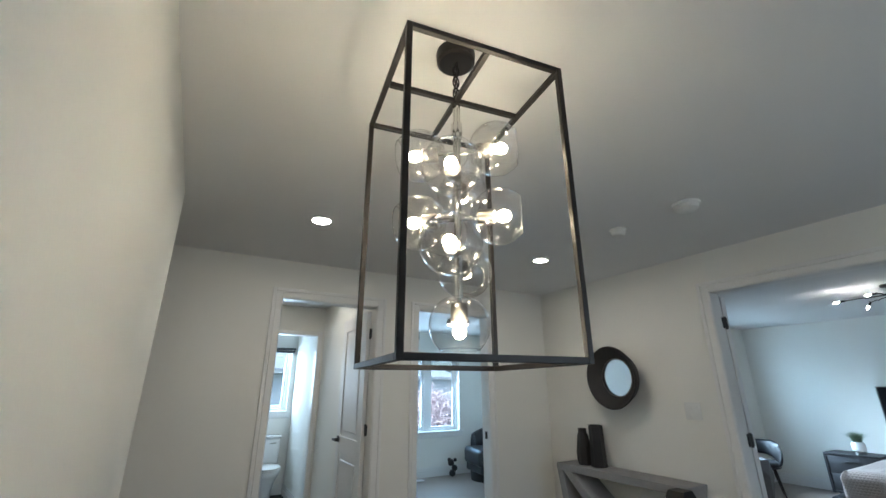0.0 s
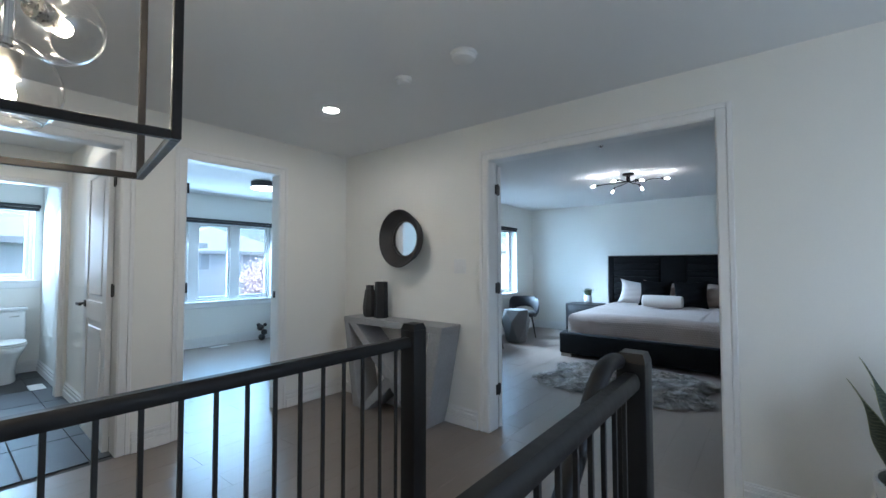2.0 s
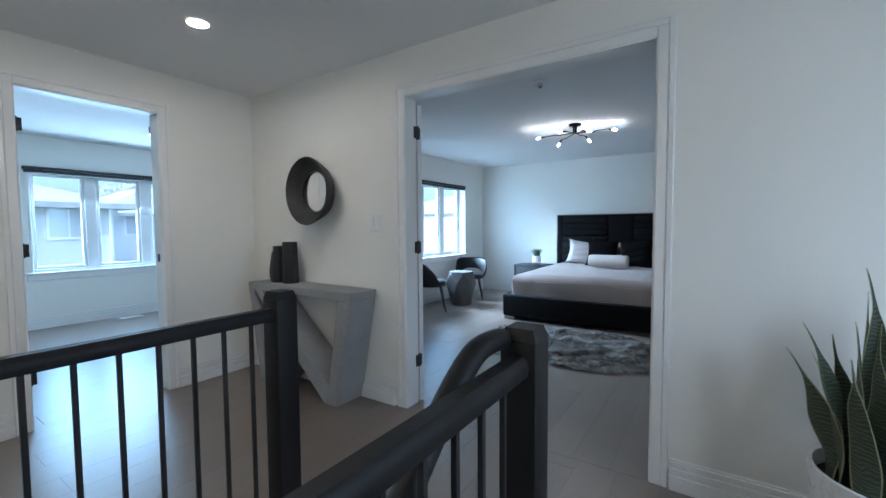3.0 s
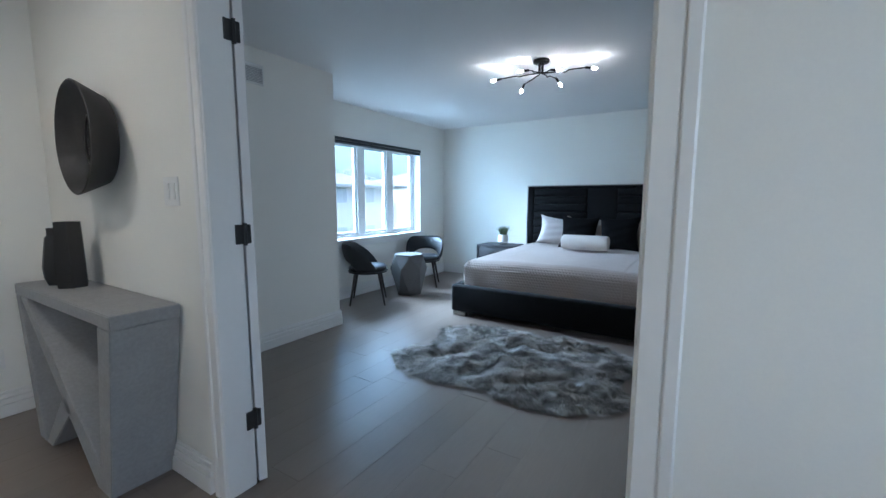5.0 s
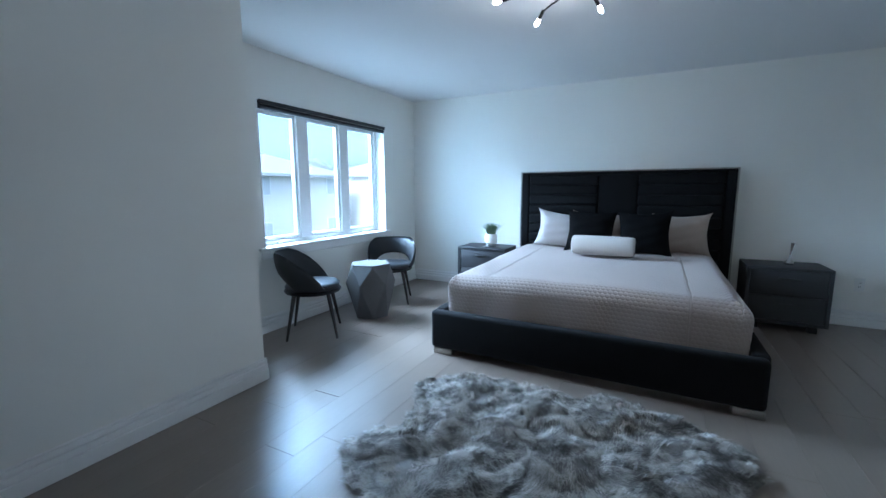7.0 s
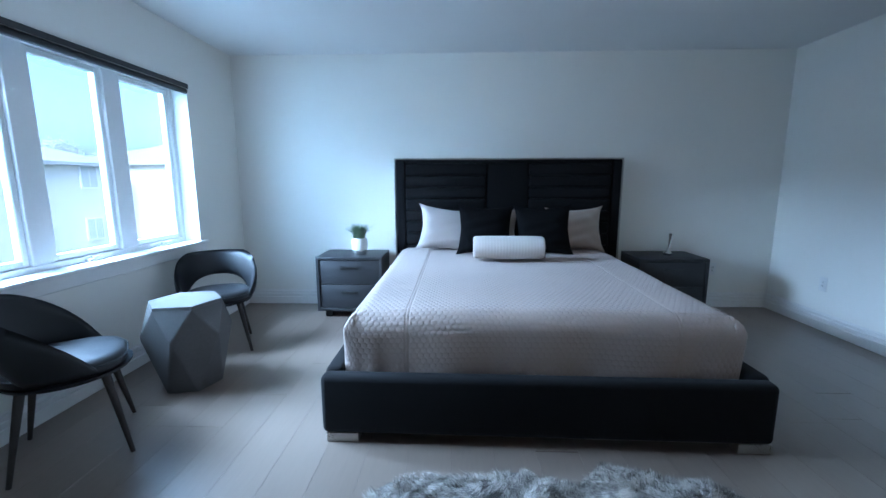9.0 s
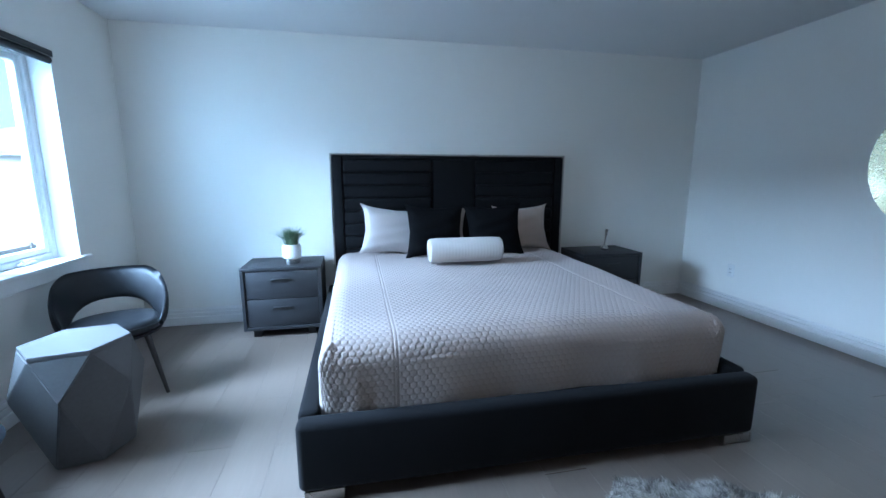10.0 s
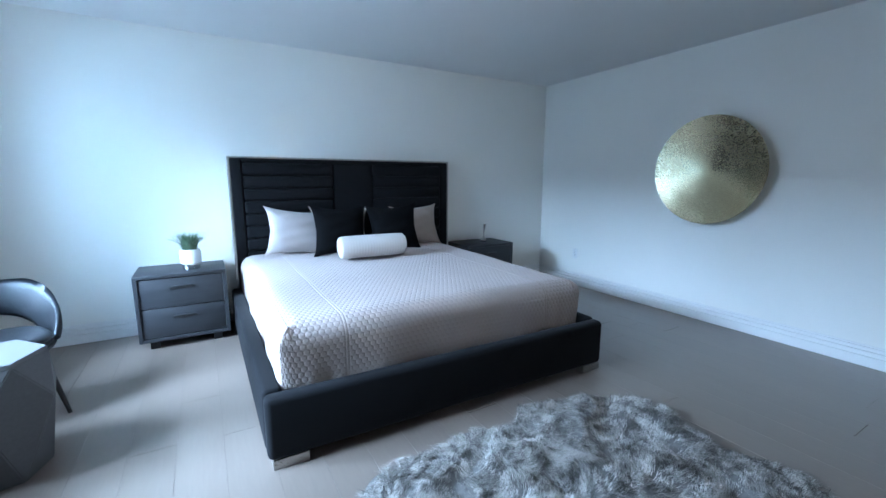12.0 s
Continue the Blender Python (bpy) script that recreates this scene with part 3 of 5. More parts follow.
def bed():
    b = thing("bed", pose(0, 0, 0), "black velvet upholstered king bed with tall channelled headboard", "bed")
    t = 0.085
    part("footboard", nbox((0, 0, 0.045), (BX1 - BX0 - 0.018, t, 0.328), 0.028, 4), M["velvet"], b, m=pose(BX0, BY0, 0, 0, 0, -0.9))
    part("side_rail", nbox((BX0, BY0 + t, 0.045), (BX0 + t, BY1 - 0.02, 0.33), 0.022, 3), M["velvet"], b)
    part("side_rail", nbox((BX1 - t, BY0 + t - 0.03, 0.045), (BX1 - 0.003, BY1 - 0.02, 0.33), 0.022, 3), M["velvet"], b)
    for x, y in ((BX0 + 0.02, BY0), (BX1 - 0.17, BY0 - 0.03)):
        part("leg", nbox((x, y + 0.008, 0), (x + 0.15, y + 0.07, 0.046), 0.003), M["nickel"], b, "polished metal block foot")
    for x in (BX0 + 0.02, BX1 - 0.09):
        part("leg", nbox((x, BY1 - 0.15, 0), (x + 0.07, BY1 - 0.05, 0.046), 0.003), M["nickel"], b, "polished metal block foot")
    part("slat_base", nbox((BX0 + t, BY0 + t, 0.20), (BX1 - t, BY1 - 0.02, 0.24)), M["blackwood"], b)
    # headboard: thin metal edge round a padded field
    hx0, hx1, hz = -0.605, 1.455, 1.415
    hb = part("headboard", nbox((hx0 + 0.012, 4.80, 0.02), (hx1 - 0.012, 4.935, hz - 0.012), 0.004, 1), M["velvet"], b)
    bm = nbox((hx0, 4.782, 0.02), (hx0 + 0.012, 4.935, hz))
    box(bm, (hx1 - 0.012, 4.782, 0.02), (hx1, 4.935, hz))
    box(bm, (hx0 + 0.012, 4.782, hz - 0.012), (hx1 - 0.012, 4.935, hz))
    part("metal_edge", bm, M["nickel"], hb, "slim brushed metal edge")
    for x0, x1, rows in ((hx0 + 0.10, hx0 + 0.84, True), (hx1 - 0.84, hx1 - 0.10, True)):
        for i in range(9):
            z = 0.42 + i * 0.1055
            part("channel", nbox((x0, 4.762, z), (x1, 4.802, z + 0.1025), 0.027, 4), M["velvet"], hb)
    part("centre_pad", nbox((hx0 + 0.845, 4.776, 0.42), (hx1 - 0.845, 4.802, 1.368), 0.010, 3), M["velvet"], hb)
    for x0, x1 in ((hx0 + 0.014, hx0 + 0.097), (hx1 - 0.097, hx1 - 0.014)):
        part("border_pad", nbox((x0, 4.776, 0.10), (x1, 4.802, hz - 0.016), 0.012, 3), M["velvet"], hb)
    part("border_pad", nbox((hx0 + 0.10, 4.776, 1.372), (hx1 - 0.10, 4.802, hz - 0.016), 0.010, 3), M["velvet"], hb)
    return b


bed()
mattress = thing("mattress", pose(0, 0, 0.24), "thick white mattress under a quilt", "mattress")
part("body", nbox((BX0 + 0.125, BY0 + 0.16, 0), (BX1 - 0.125, BY1 - 0.04, 0.315), 0.07, 3), M["sheet"], mattress)


def quilt():
    """A quilt over the mattress that hangs down at the foot and both sides, padded in hexagon cells."""
    x0, x1, y0, y1, top, low = BX0 + 0.085, BX1 - 0.085, BY0 + 0.115, BY1 - 0.05, 0.588, 0.285
    hang, r = top - low, 0.105
    step = 0.0037

    def fold(u, a, b):
        """Arc length along a section that goes up, over and down again -> (across, height)."""
        n = len(u)
        out = np.zeros((n, 2))
        q = r * math.pi / 2
        flat = (b - a) - 2 * r
        side = hang - r
        for i, s in enumerate(u):
            if s < side:
                out[i] = a, low + s
            elif s < side + q:
                t = (s - side) / r
                out[i] = a + r - r * math.cos(t), top - r + r * math.sin(t)
            elif s < side + q + flat:
                out[i] = a + r + s - side - q, top
            elif s < side + 2 * q + flat:
                t = (s - side - q - flat) / r
                out[i] = b - r + r * math.sin(t), top - r + r * math.cos(t)
            else:
                out[i] = b, top - r - (s - side - 2 * q - flat)
        return out

    total_x = 2 * (hang - r) + 2 * r * math.pi / 2 + (x1 - x0) - 2 * r
    total_y = (hang - r) + r * math.pi / 2 + (y1 - y0) - r
    us, vs = np.linspace(0, total_x, int(total_x / step)), np.linspace(0, total_y, int(total_y / step))
    fx = fold(us, x0, x1)
    fy = fold(vs, y0, y1 + 4.0)
    X = np.tile(fx[None, :, 0], (len(vs), 1))
    Zx = np.tile(fx[None, :, 1], (len(vs), 1))
    Y = np.tile(fy[:, None, 0], (1, len(us)))
    Zy = np.tile(fy[:, None, 1], (1, len(us)))
    Z = np.minimum(Zx, Zy)
    # corner folds lean in a little, and the hem waves
    drop_x, drop_y = (top - Zx) / hang, (top - Zy) / hang
    U, V = np.meshgrid(us, vs)
    both = np.clip(drop_x, 0, 1) * np.clip(drop_y, 0, 1)
    X += np.sign((x0 + x1) / 2 - X) * 0.05 * both
    Y += 0.05 * both
    wave = 0.007 * np.sin(V * 7.1 + 1.3) + 0.005 * np.sin(V * 16.0)
    X += np.where(drop_x > 0.3, wave * drop_x, 0)
    wave = 0.006 * np.sin(U * 6.3) + 0.005 * np.sin(U * 13.7 + 0.6)
    Y += np.where(drop_y > 0.3, wave * drop_y, 0)
    # pleats where the hanging front is gathered at the corners
    edge = np.minimum(np.abs(X - x0), np.abs(x1 - X))
    Y += 0.006 * np.sin(X * 47.0) * np.exp(-((edge - 0.17) / 0.10) ** 2) * np.clip(drop_y - 0.2, 0, 1)
    Z = Z + (0.008 * np.sin(X * 3.1 + 0.5) * np.sin(Y * 2.7) + 0.003 * np.sin(X * 9 + 4 * Y) * np.sin(Y * 6 - 2 * X)) * (drop_x < 0.05) + 0.012 * np.clip((Y - 4.0) / 0.7, 0, 1)
    P = np.stack([X, Y, Z], -1)
    du, dv = np.gradient(P, axis=1), np.gradient(P, axis=0)
    N = np.cross(du, dv)
    N /= np.linalg.norm(N, axis=-1, keepdims=True) + 1e-9
    H = honeycomb(U, V, 0.0300)
    seam = np.minimum(np.abs(U - total_x * 0.235), np.abs(U - total_x * 0.765))
    H = np.where(seam < 0.011, 0.1 + 0.75 * np.clip(1 - seam / 0.008, 0, 1), H)
    P += N * (0.0041 * H)[..., None]
    q = thing("quilt", pose(0, 0, 0), "silver-grey honeycomb quilted bedspread tucked into the bed frame", "bedspread")
    cover = sheet("cover", P, M["quilt"], q)
    for k in (0.235, 0.765):
        j = int(k * (len(us) - 1))
        part("seam", sweep(bmesh.new(), [tuple(v) for v in P[::4, j]], 0.0016, 6), M["quilt"], cover, "stitched seam of the quilt")


quilt()


def pillow(m, w, h, d, material, label, flange=0.03):
    """A stuffed pillow standing in its x-z plane."""
    p = thing("pillow", m, label, "pillow")
    n = 28
    u, v = np.meshgrid(np.linspace(-1, 1, n), np.linspace(-1, 1, n))
    puff = (np.clip(1 - np.abs(u) ** 2.6, 0, 1) * np.clip(1 - np.abs(v) ** 2.6, 0, 1)) ** 0.55
    pull = 1 - 0.10 * (1 - np.abs(u)) * np.abs(v) ** 2
    pull2 = 1 - 0.09 * (1 - np.abs(v)) * np.abs(u) ** 2
    ear = 1 + 0.11 * np.abs(u * v) ** 7
    x, z = u * w / 2 * pull2 * ear, v * h / 2 * pull * ear + h / 2
    wrinkle = 0.012 * np.sin(u * 7 + v * 6) * np.clip(np.abs(u) * 2 - 0.5, 0, 1) * np.clip(np.abs(v) * 2 - 0.3, 0, 1) + 0.004 * np.sin(v * 13 - u * 4)
    front = np.stack([x, -d / 2 * puff + wrinkle * puff, z], -1)
    back = np.stack([x, d / 2 * puff, z], -1)[:, ::-1]
    sheet("front", front, material, p)
    sheet("back", back, material, p)
    return p


pillow(pose(-0.10, 4.62, 0.60, -16, 6, 4), 0.56, 0.38, 0.15, M["satin"], "silver satin pillow leaning on the headboard")
pillow(pose(0.25, 4.65, 0.60, -13, 3, 2), 0.50, 0.375, 0.13, M["taupe"], "taupe satin pillow behind the black cushions")
pillow(pose(1.02, 4.63, 0.60, -16, -2, -4), 0.46, 0.38, 0.15, M["taupe"], "taupe satin pillow leaning on the headboard")
pillow(pose(0.205, 4.46, 0.595, -15, 2, 2), 0.455, 0.41, 0.15, M["cushion"], "black plush cushion on the bed")
pillow(pose(0.705, 4.44, 0.595, -15, -2, -3), 0.455, 0.41, 0.15, M["cushion"], "black plush cushion on the bed")


def bolster():
    b = thing("bolster", pose(0.37, 4.17, 0.698), "cream ribbed bolster cushion lying on the quilt", "cushion")
    n, L, r = 260, 0.26, 0.093
    s = np.linspace(-L, L, n)
    rad = r * (1 - 0.05 * (np.abs(s) / L) ** 6) + 0.0010 * np.abs(np.sin(s * 135))
    th = np.linspace(0, 2 * math.pi, 40, endpoint=False)
    P = np.stack([np.tile(s[:, None], (1, 40)), rad[:, None] * np.cos(th), rad[:, None] * np.sin(th) * 0.96], -1)
    cap = P[-1:] * np.array([1, 0.88, 0.88]) + np.array([0.012, 0, 0])
    cap2 = P[-1:] * np.array([1, 0.0, 0.0]) + np.array([0.014, 0, 0])
    low = P[:1] * np.array([1, 0.88, 0.88]) - np.array([0.012, 0, 0])
    low2 = P[:1] * np.array([1, 0.0, 0.0]) - np.array([0.014, 0, 0])
    ob = sheet("cover", np.concatenate([low2, low, P, cap, cap2]), M["cream"], b, wrap=True)
    ob.rotation_euler = (0, 0, radians(-1))


bolster()


def nightstand(m, label):
    """Two-drawer bedside table on a recessed plinth."""
    n = thing("nightstand", m, label, "nightstand", "bedside tables")
    w, d, h = 0.585, 0.42, 0.553
    part("top", nbox((-w / 2, -d / 2, h - 0.025), (w / 2, d / 2, h), 0.003), M["nightwood"], n)
    part("side_panel", nbox((-w / 2, -d / 2, 0.06), (-w / 2 + 0.025, d / 2, h - 0.025), 0.002, 1), M["nightwood"], n)
    part("side_panel", nbox((w / 2 - 0.025, -d / 2, 0.06), (w / 2, d / 2, h - 0.025), 0.002, 1), M["nightwood"], n)
    part("bottom_panel", nbox((-w / 2 + 0.025, -d / 2, 0.06), (w / 2 - 0.025, d / 2, 0.085), 0.002, 1), M["nightwood"], n)
    part("back_panel", nbox((-w / 2 + 0.025, d / 2 - 0.02, 0.085), (w / 2 - 0.025, d / 2 - 0.004, h - 0.025)), M["nightwood"], n)
    for z0, z1 in ((0.090, 0.302), (0.308, 0.524)):
        dr = part("drawer", nbox((-w / 2 + 0.028, -d / 2 + 0.008, z0), (w / 2 - 0.028, d / 2 - 0.05, z1), 0.003), M["nightwood"], n)
        zc = z1 - 0.065
        part("handle", nbox((-0.07, -d / 2 - 0.004, zc - 0.005), (0.07, -d / 2 + 0.009, zc + 0.005), 0.003), M["blackmetal"], dr, "dark recessed bar handle")
        part("recess", nbox((-0.08, -d / 2 + 0.003, zc - 0.020), (0.08, -d / 2 + 0.0085, zc - 0.005), 0.001, 1), M["blackmetal"], dr)
    for x in (-w / 2 + 0.06, w / 2 - 0.12):
        for y in (-d / 2 + 0.03, d / 2 - 0.08):
            part("foot", nbox((x, y, 0), (x + 0.06, y + 0.05, 0.061), 0.002, 1), M["blackwood"], n)
    return n


ns = nightstand(pose(-0.985, 4.715, 0), "charcoal oak two-drawer nightstand with a potted plant on it")
ns2 = copy_thing(ns, pose(1.825, 4.70, 0))
tagged(ns2, "charcoal oak two-drawer nightstand with a silver vase on it")


def potted_grass():
    p = thing("potted_plant", pose(-0.918, 4.66, 0.553) @ Matrix.Scale(1.14, 4), "small green grass plant in a white and silver pot", "plant")
    part("pot", lathe(bmesh.new(), [(0, 0.035), (0.052, 0.035), (0.062, 0.045), (0.064, 0.11), (0.055, 0.132), (0.050, 0.132), (0.050, 0.12), (0, 0.12)], 28), M["whitepot"], p)
    part("band", lathe(bmesh.new(), [(0, 0), (0.050, 0), (0.052, 0.004), (0.052, 0.036), (0, 0.036)], 28), M["chrome"], p, "mirror-silver foot of the pot")
    rng = random.Random(4)
    bm = bmesh.new()
    for i in range(320):
        a, r = rng.uniform(0, 2 * math.pi), 0.042 * math.sqrt(rng.random())
        h, lean = rng.uniform(0.08, 0.135), rng.uniform(0.3, 1.25) * r / 0.042
        b = Vector((r * math.cos(a), r * math.sin(a), 0.118))
        o = Vector((math.cos(a), math.sin(a), 0))
        s = Vector((-math.sin(a), math.cos(a), 0)) * 0.0026
        m = b + o * lean * 0.018 + Vector((0, 0, h * 0.55))
        t = b + o * lean * 0.105 + Vector((0, 0, h))
        v = [bm.verts.new(x) for x in (b - s, b + s, m + s, m - s, t)]
        bm.faces.new(v[:4])
        bm.faces.new((v[3], v[2], v[4]))
    part("grass_blades", bm, M["grass"], p, smooth=None)


potted_grass()
v = thing("vase", pose(1.855, 4.69, 0.553), "slender silver bud vase on a round foot", "vase")
part("body", lathe(bmesh.new(), [(0, 0), (0.030, 0), (0.036, 0.008), (0.037, 0.020), (0.030, 0.034), (0.016, 0.046), (0.009, 0.062), (0.0075, 0.085), (0.010, 0.12), (0.0155, 0.165), (0.020, 0.195), (0.0175, 0.195), (0.009, 0.14), (0, 0.13)], 24, turn=Euler((0.0, 0.10, 0)).to_matrix()), M["chrome"], v)



def chair(m, label):
    """Lounge chair with a wraparound back that has an open gap over the seat; it faces +x."""
    c = thing("chair", m, label, "chair", "chairs by the window")
    # round seat pad
    n, ring = 14, 40
    th = np.linspace(0, 2 * math.pi, ring, endpoint=False)
    rad = lambda k: 0.225 * k * (1 + 0.10 * np.abs(np.sin(2 * th)) ** 1.5)
    prof = [(0.0, 0.475), (0.5, 0.478), (0.8, 0.474), (0.93, 0.466), (0.99, 0.450), (1.0, 0.432), (0.985, 0.414), (0.93, 0.404), (0.6, 0.400), (0.0, 0.400)]
    P = np.array([[(rad(k)[i] * math.cos(th[i]), rad(k)[i] * math.sin(th[i]), z) for i in range(ring)] for k, z in prof])
    seat = sheet("seat", P, M["leather"], c, "black leather seat pad", wrap=True)
    bm = sweep(bmesh.new(), [((rad(1.0)[i % ring] + 0.001) * math.cos(th[i % ring]), (rad(1.0)[i % ring] + 0.001) * math.sin(th[i % ring]), 0.445) for i in range(ring + 1)], 0.0035, 6)
    part("piping", bm, M["leather"], seat)
    # wraparound back: a curved shell whose lower edge arches up over the seat behind
    cols, half = 49, radians(118)
    rows_o = []
    for j in range(cols):
        s = -1 + 2 * j / (cols - 1)
        a = math.pi + s * half
        top = 0.745 - 0.30 * max(0.0, abs(s) - 0.33) ** 1.6 / 0.67 ** 1.6
        gap = 0.545 - 0.125 * min(1.0, (abs(s) / 0.52) ** 2.6)
        if abs(s) > 0.52:
            gap = 0.42
        top = max(top, gap + 0.022)
        lean = 0.055
        col_o, col_i = [], []
        for k in range(9):
            z = gap + (top - gap) * k / 8
            r = 0.248 + lean * (z - 0.42) / 0.32
            edge = math.sin(math.pi * k / 8) ** 0.5
            col_o.append(((r + 0.018 * edge) * math.cos(a), (r + 0.018 * edge) * math.sin(a), z))
            col_i.append(((r - 0.018 * edge) * math.cos(a), (r - 0.018 * edge) * math.sin(a), z))
        rows_o.append(col_o + col_i[::-1])
    P = np.array(rows_o)
    sheet("backrest", P, M["leather"], c, "black leather wraparound backrest with an open gap", wrap=True)
    for row in (rows_o[0], rows_o[-1]):
        bm = bmesh.new()
        bm.faces.new([bm.verts.new(p) for p in row])
        part("arm_end", bm, M["leather"], c, smooth=None)
    part("seat_frame", lathe(bmesh.new(), [(0, 0.375), (0.20, 0.375), (0.235, 0.385), (0.245, 0.402), (0, 0.402)], 32), M["leather"], c)
    for x, y in ((0.17, 0.17), (0.17, -0.17), (-0.17, 0.17), (-0.17, -0.17)):
        part("leg", sweep(bmesh.new(), [(x * 0.82, y * 0.82, 0.39), (x * 1.22, y * 1.22, 0)], [0.019, 0.010], 12), M["darkleg"], c, "tapered dark walnut leg")
    return c


c1 = chair(pose(-1.77, 2.66, 0, 0, 0, 38) @ Matrix.Scale(0.96, 4), "black leather lounge chair with dark tapered legs by the window")
c2 = copy_thing(c1, pose(-1.765, 3.83, 0, 0, 0, -62) @ Matrix.Scale(0.96, 4))
tagged(c2, "black leather lounge chair with dark tapered legs beyond the side table")


def side_table():
    t = thing("side_table", pose(-1.635, 3.285, 0, 0, 0, 12), "faceted grey concrete side table between the chairs", "table")
    bm = bmesh.new()
    rings = []
    for r, z, turn in ((0.165, 0.0, 0), (0.24, 0.335, 30), (0.2032, 0.505, 0)):
        rings.append([bm.verts.new((r * math.cos(radians(60 * i + turn)), r * math.sin(radians(60 * i + turn)), z)) for i in range(6)])
    a, b, c = rings
    for i in range(6):
        j = (i + 1) % 6
        bm.faces.new((a[i], a[j], b[i]))
        bm.faces.new((a[j], b[j], b[i]))
        bm.faces.new((b[i], c[j], c[i]))
        bm.faces.new((b[i], b[j], c[j]))
    bm.faces.new(c)
    bm.faces.new(a[::-1])
    bmesh.ops.bevel(bm, geom=list(bm.edges), offset=0.004, segments=2, affect="EDGES")
    bmesh.ops.recalc_face_normals(bm, faces=bm.faces)
    part("body", bm, M["sidetable"], t, smooth=12)
    bm = bmesh.new()
    low, top = [[bm.verts.new((r * math.cos(radians(60 * i)), r * math.sin(radians(60 * i)), z)) for i in range(6)] for r, z in ((0.2028, 0.5052), (0.2, 0.52))]
    for i in range(6):
        bm.faces.new((low[i], low[(i + 1) % 6], top[(i + 1) % 6], top[i]))
    bm.faces.new(top)
    bm.faces.new(low[::-1])
    bmesh.ops.bevel(bm, geom=list(bm.edges), offset=0.002, segments=2, affect="EDGES")
    bmesh.ops.recalc_face_normals(bm, faces=bm.faces)
    part("tabletop", bm, M["sidetable"], t, "flat hexagonal top", smooth=12)


side_table()


def rug():
    """A four-lobed sheepskin with combed tufts."""
    r = thing("sheepskin_rug", pose(0.41, 1.885, 0), "fluffy grey-brown faux sheepskin rug on the wood floor", "rug")
    rng = np.random.default_rng(7)

    def reach(th):
        sup = (np.abs(np.cos(th) / 0.90) ** 3.2 + np.abs(np.sin(th) / 0.65) ** 3.2) ** (-1 / 3.2)
        notch = 0.17 * np.exp(-((np.abs(np.cos(th)) - 1) / 0.035) ** 2) + 0.12 * np.exp(-((np.abs(np.sin(th)) - 1) / 0.02) ** 2)
        return sup * (1 - notch) * (1 + 0.025 * np.sin(5 * th + 1.0) + 0.018 * np.sin(11 * th) + 0.010 * np.sin(23 * th + 2))

    def height(x, y):
        th, rr = np.arctan2(y, x), np.hypot(x, y)
        k = np.clip(1 - (rr / reach(th)) ** 5, 0, 1)
        lump = 0.026 * np.sin(7.5 * x + 2 * np.sin(6 * y)) * np.sin(8 * y + 1.5 * np.sin(7 * x)) + 0.012 * np.sin(21 * x - 13 * y + 2 * np.sin(9 * y))
        return 0.004 + (0.042 + lump) * k

    th = np.linspace(0, 2 * math.pi, 160, endpoint=False)
    k = np.linspace(1, 0, 26)[:, None]
    x, y = k * reach(th) * np.cos(th), k * reach(th) * np.sin(th)
    sheet("skin", np.stack([x, y, height(x, y)], -1), M["furbase"], r, wrap=True)
    n, locks = 110000, 1300
    t = rng.uniform(0, 2 * math.pi, locks)
    q = np.sqrt(rng.uniform(0, 1, locks)) * 0.985
    lx, ly = q * reach(t) * np.cos(t), q * reach(t) * np.sin(t)
    f = 1.9 * np.sin(5.1 * lx + 1.2 * np.sin(4.3 * ly)) + 1.7 * np.sin(6.2 * ly - 1.1 * np.sin(3.7 * lx + 0.4)) + rng.normal(0, 0.35, locks)
    w = np.clip((q - 0.84) / 0.12, 0, 1)
    la = np.where(w > rng.uniform(0, 1, locks), t + rng.normal(0, 0.35, locks), f)
    lift = rng.uniform(0.5, 1.2, locks)
    own = rng.integers(0, locks, n)
    spread = rng.normal(0, 0.016, (n, 2))
    x, y = lx[own] + spread[:, 0], ly[own] + spread[:, 1]
    over = np.maximum(np.hypot(x, y) / reach(np.arctan2(y, x)), 1.0)
    x, y = x / over, y / over
    z = height(x, y)
    ang = la[own] + rng.normal(0, 0.16, n) + spread[:, 0] * 9
    ln = rng.uniform(0.034, 0.062, n) * (0.75 + 0.25 * lift[own])
    d = np.stack([np.cos(ang), np.sin(ang), np.zeros(n)], -1)
    s = np.stack([-np.sin(ang), np.cos(ang), np.zeros(n)], -1) * rng.uniform(0.0007, 0.0015, n)[:, None]
    b = np.stack([x, y, z - 0.003], -1)
    m1 = b + d * (ln * 0.38)[:, None] + np.array([0, 0, 1]) * (ln * lift[own] * rng.uniform(0.28, 0.42, n))[:, None]
    tip = b + d * (ln * 0.95)[:, None] + np.array([0, 0, 1]) * (ln * lift[own] * rng.uniform(0.08, 0.34, n))[:, None]
    tip[:, 2] = np.maximum(tip[:, 2], 0.004)
    verts = np.stack([b - s, b + s, m1 + s, m1 - s, tip], 1).reshape(-1, 3)
    i = np.arange(n) * 5
    quads = np.stack([i, i + 1, i + 2, i + 3], -1).tolist()
    tris = np.stack([i + 3, i + 2, i + 4], -1).tolist()
    me = bpy.data.meshes.new("fur")
    me.from_pydata(verts.tolist(), [], quads + tris)
    me.materials.append(M["furtuft"])
    fur = new("fur", me)
    fur.parent = r
    tagged(fur, "combed grey fur tufts", "", "", "stuff")


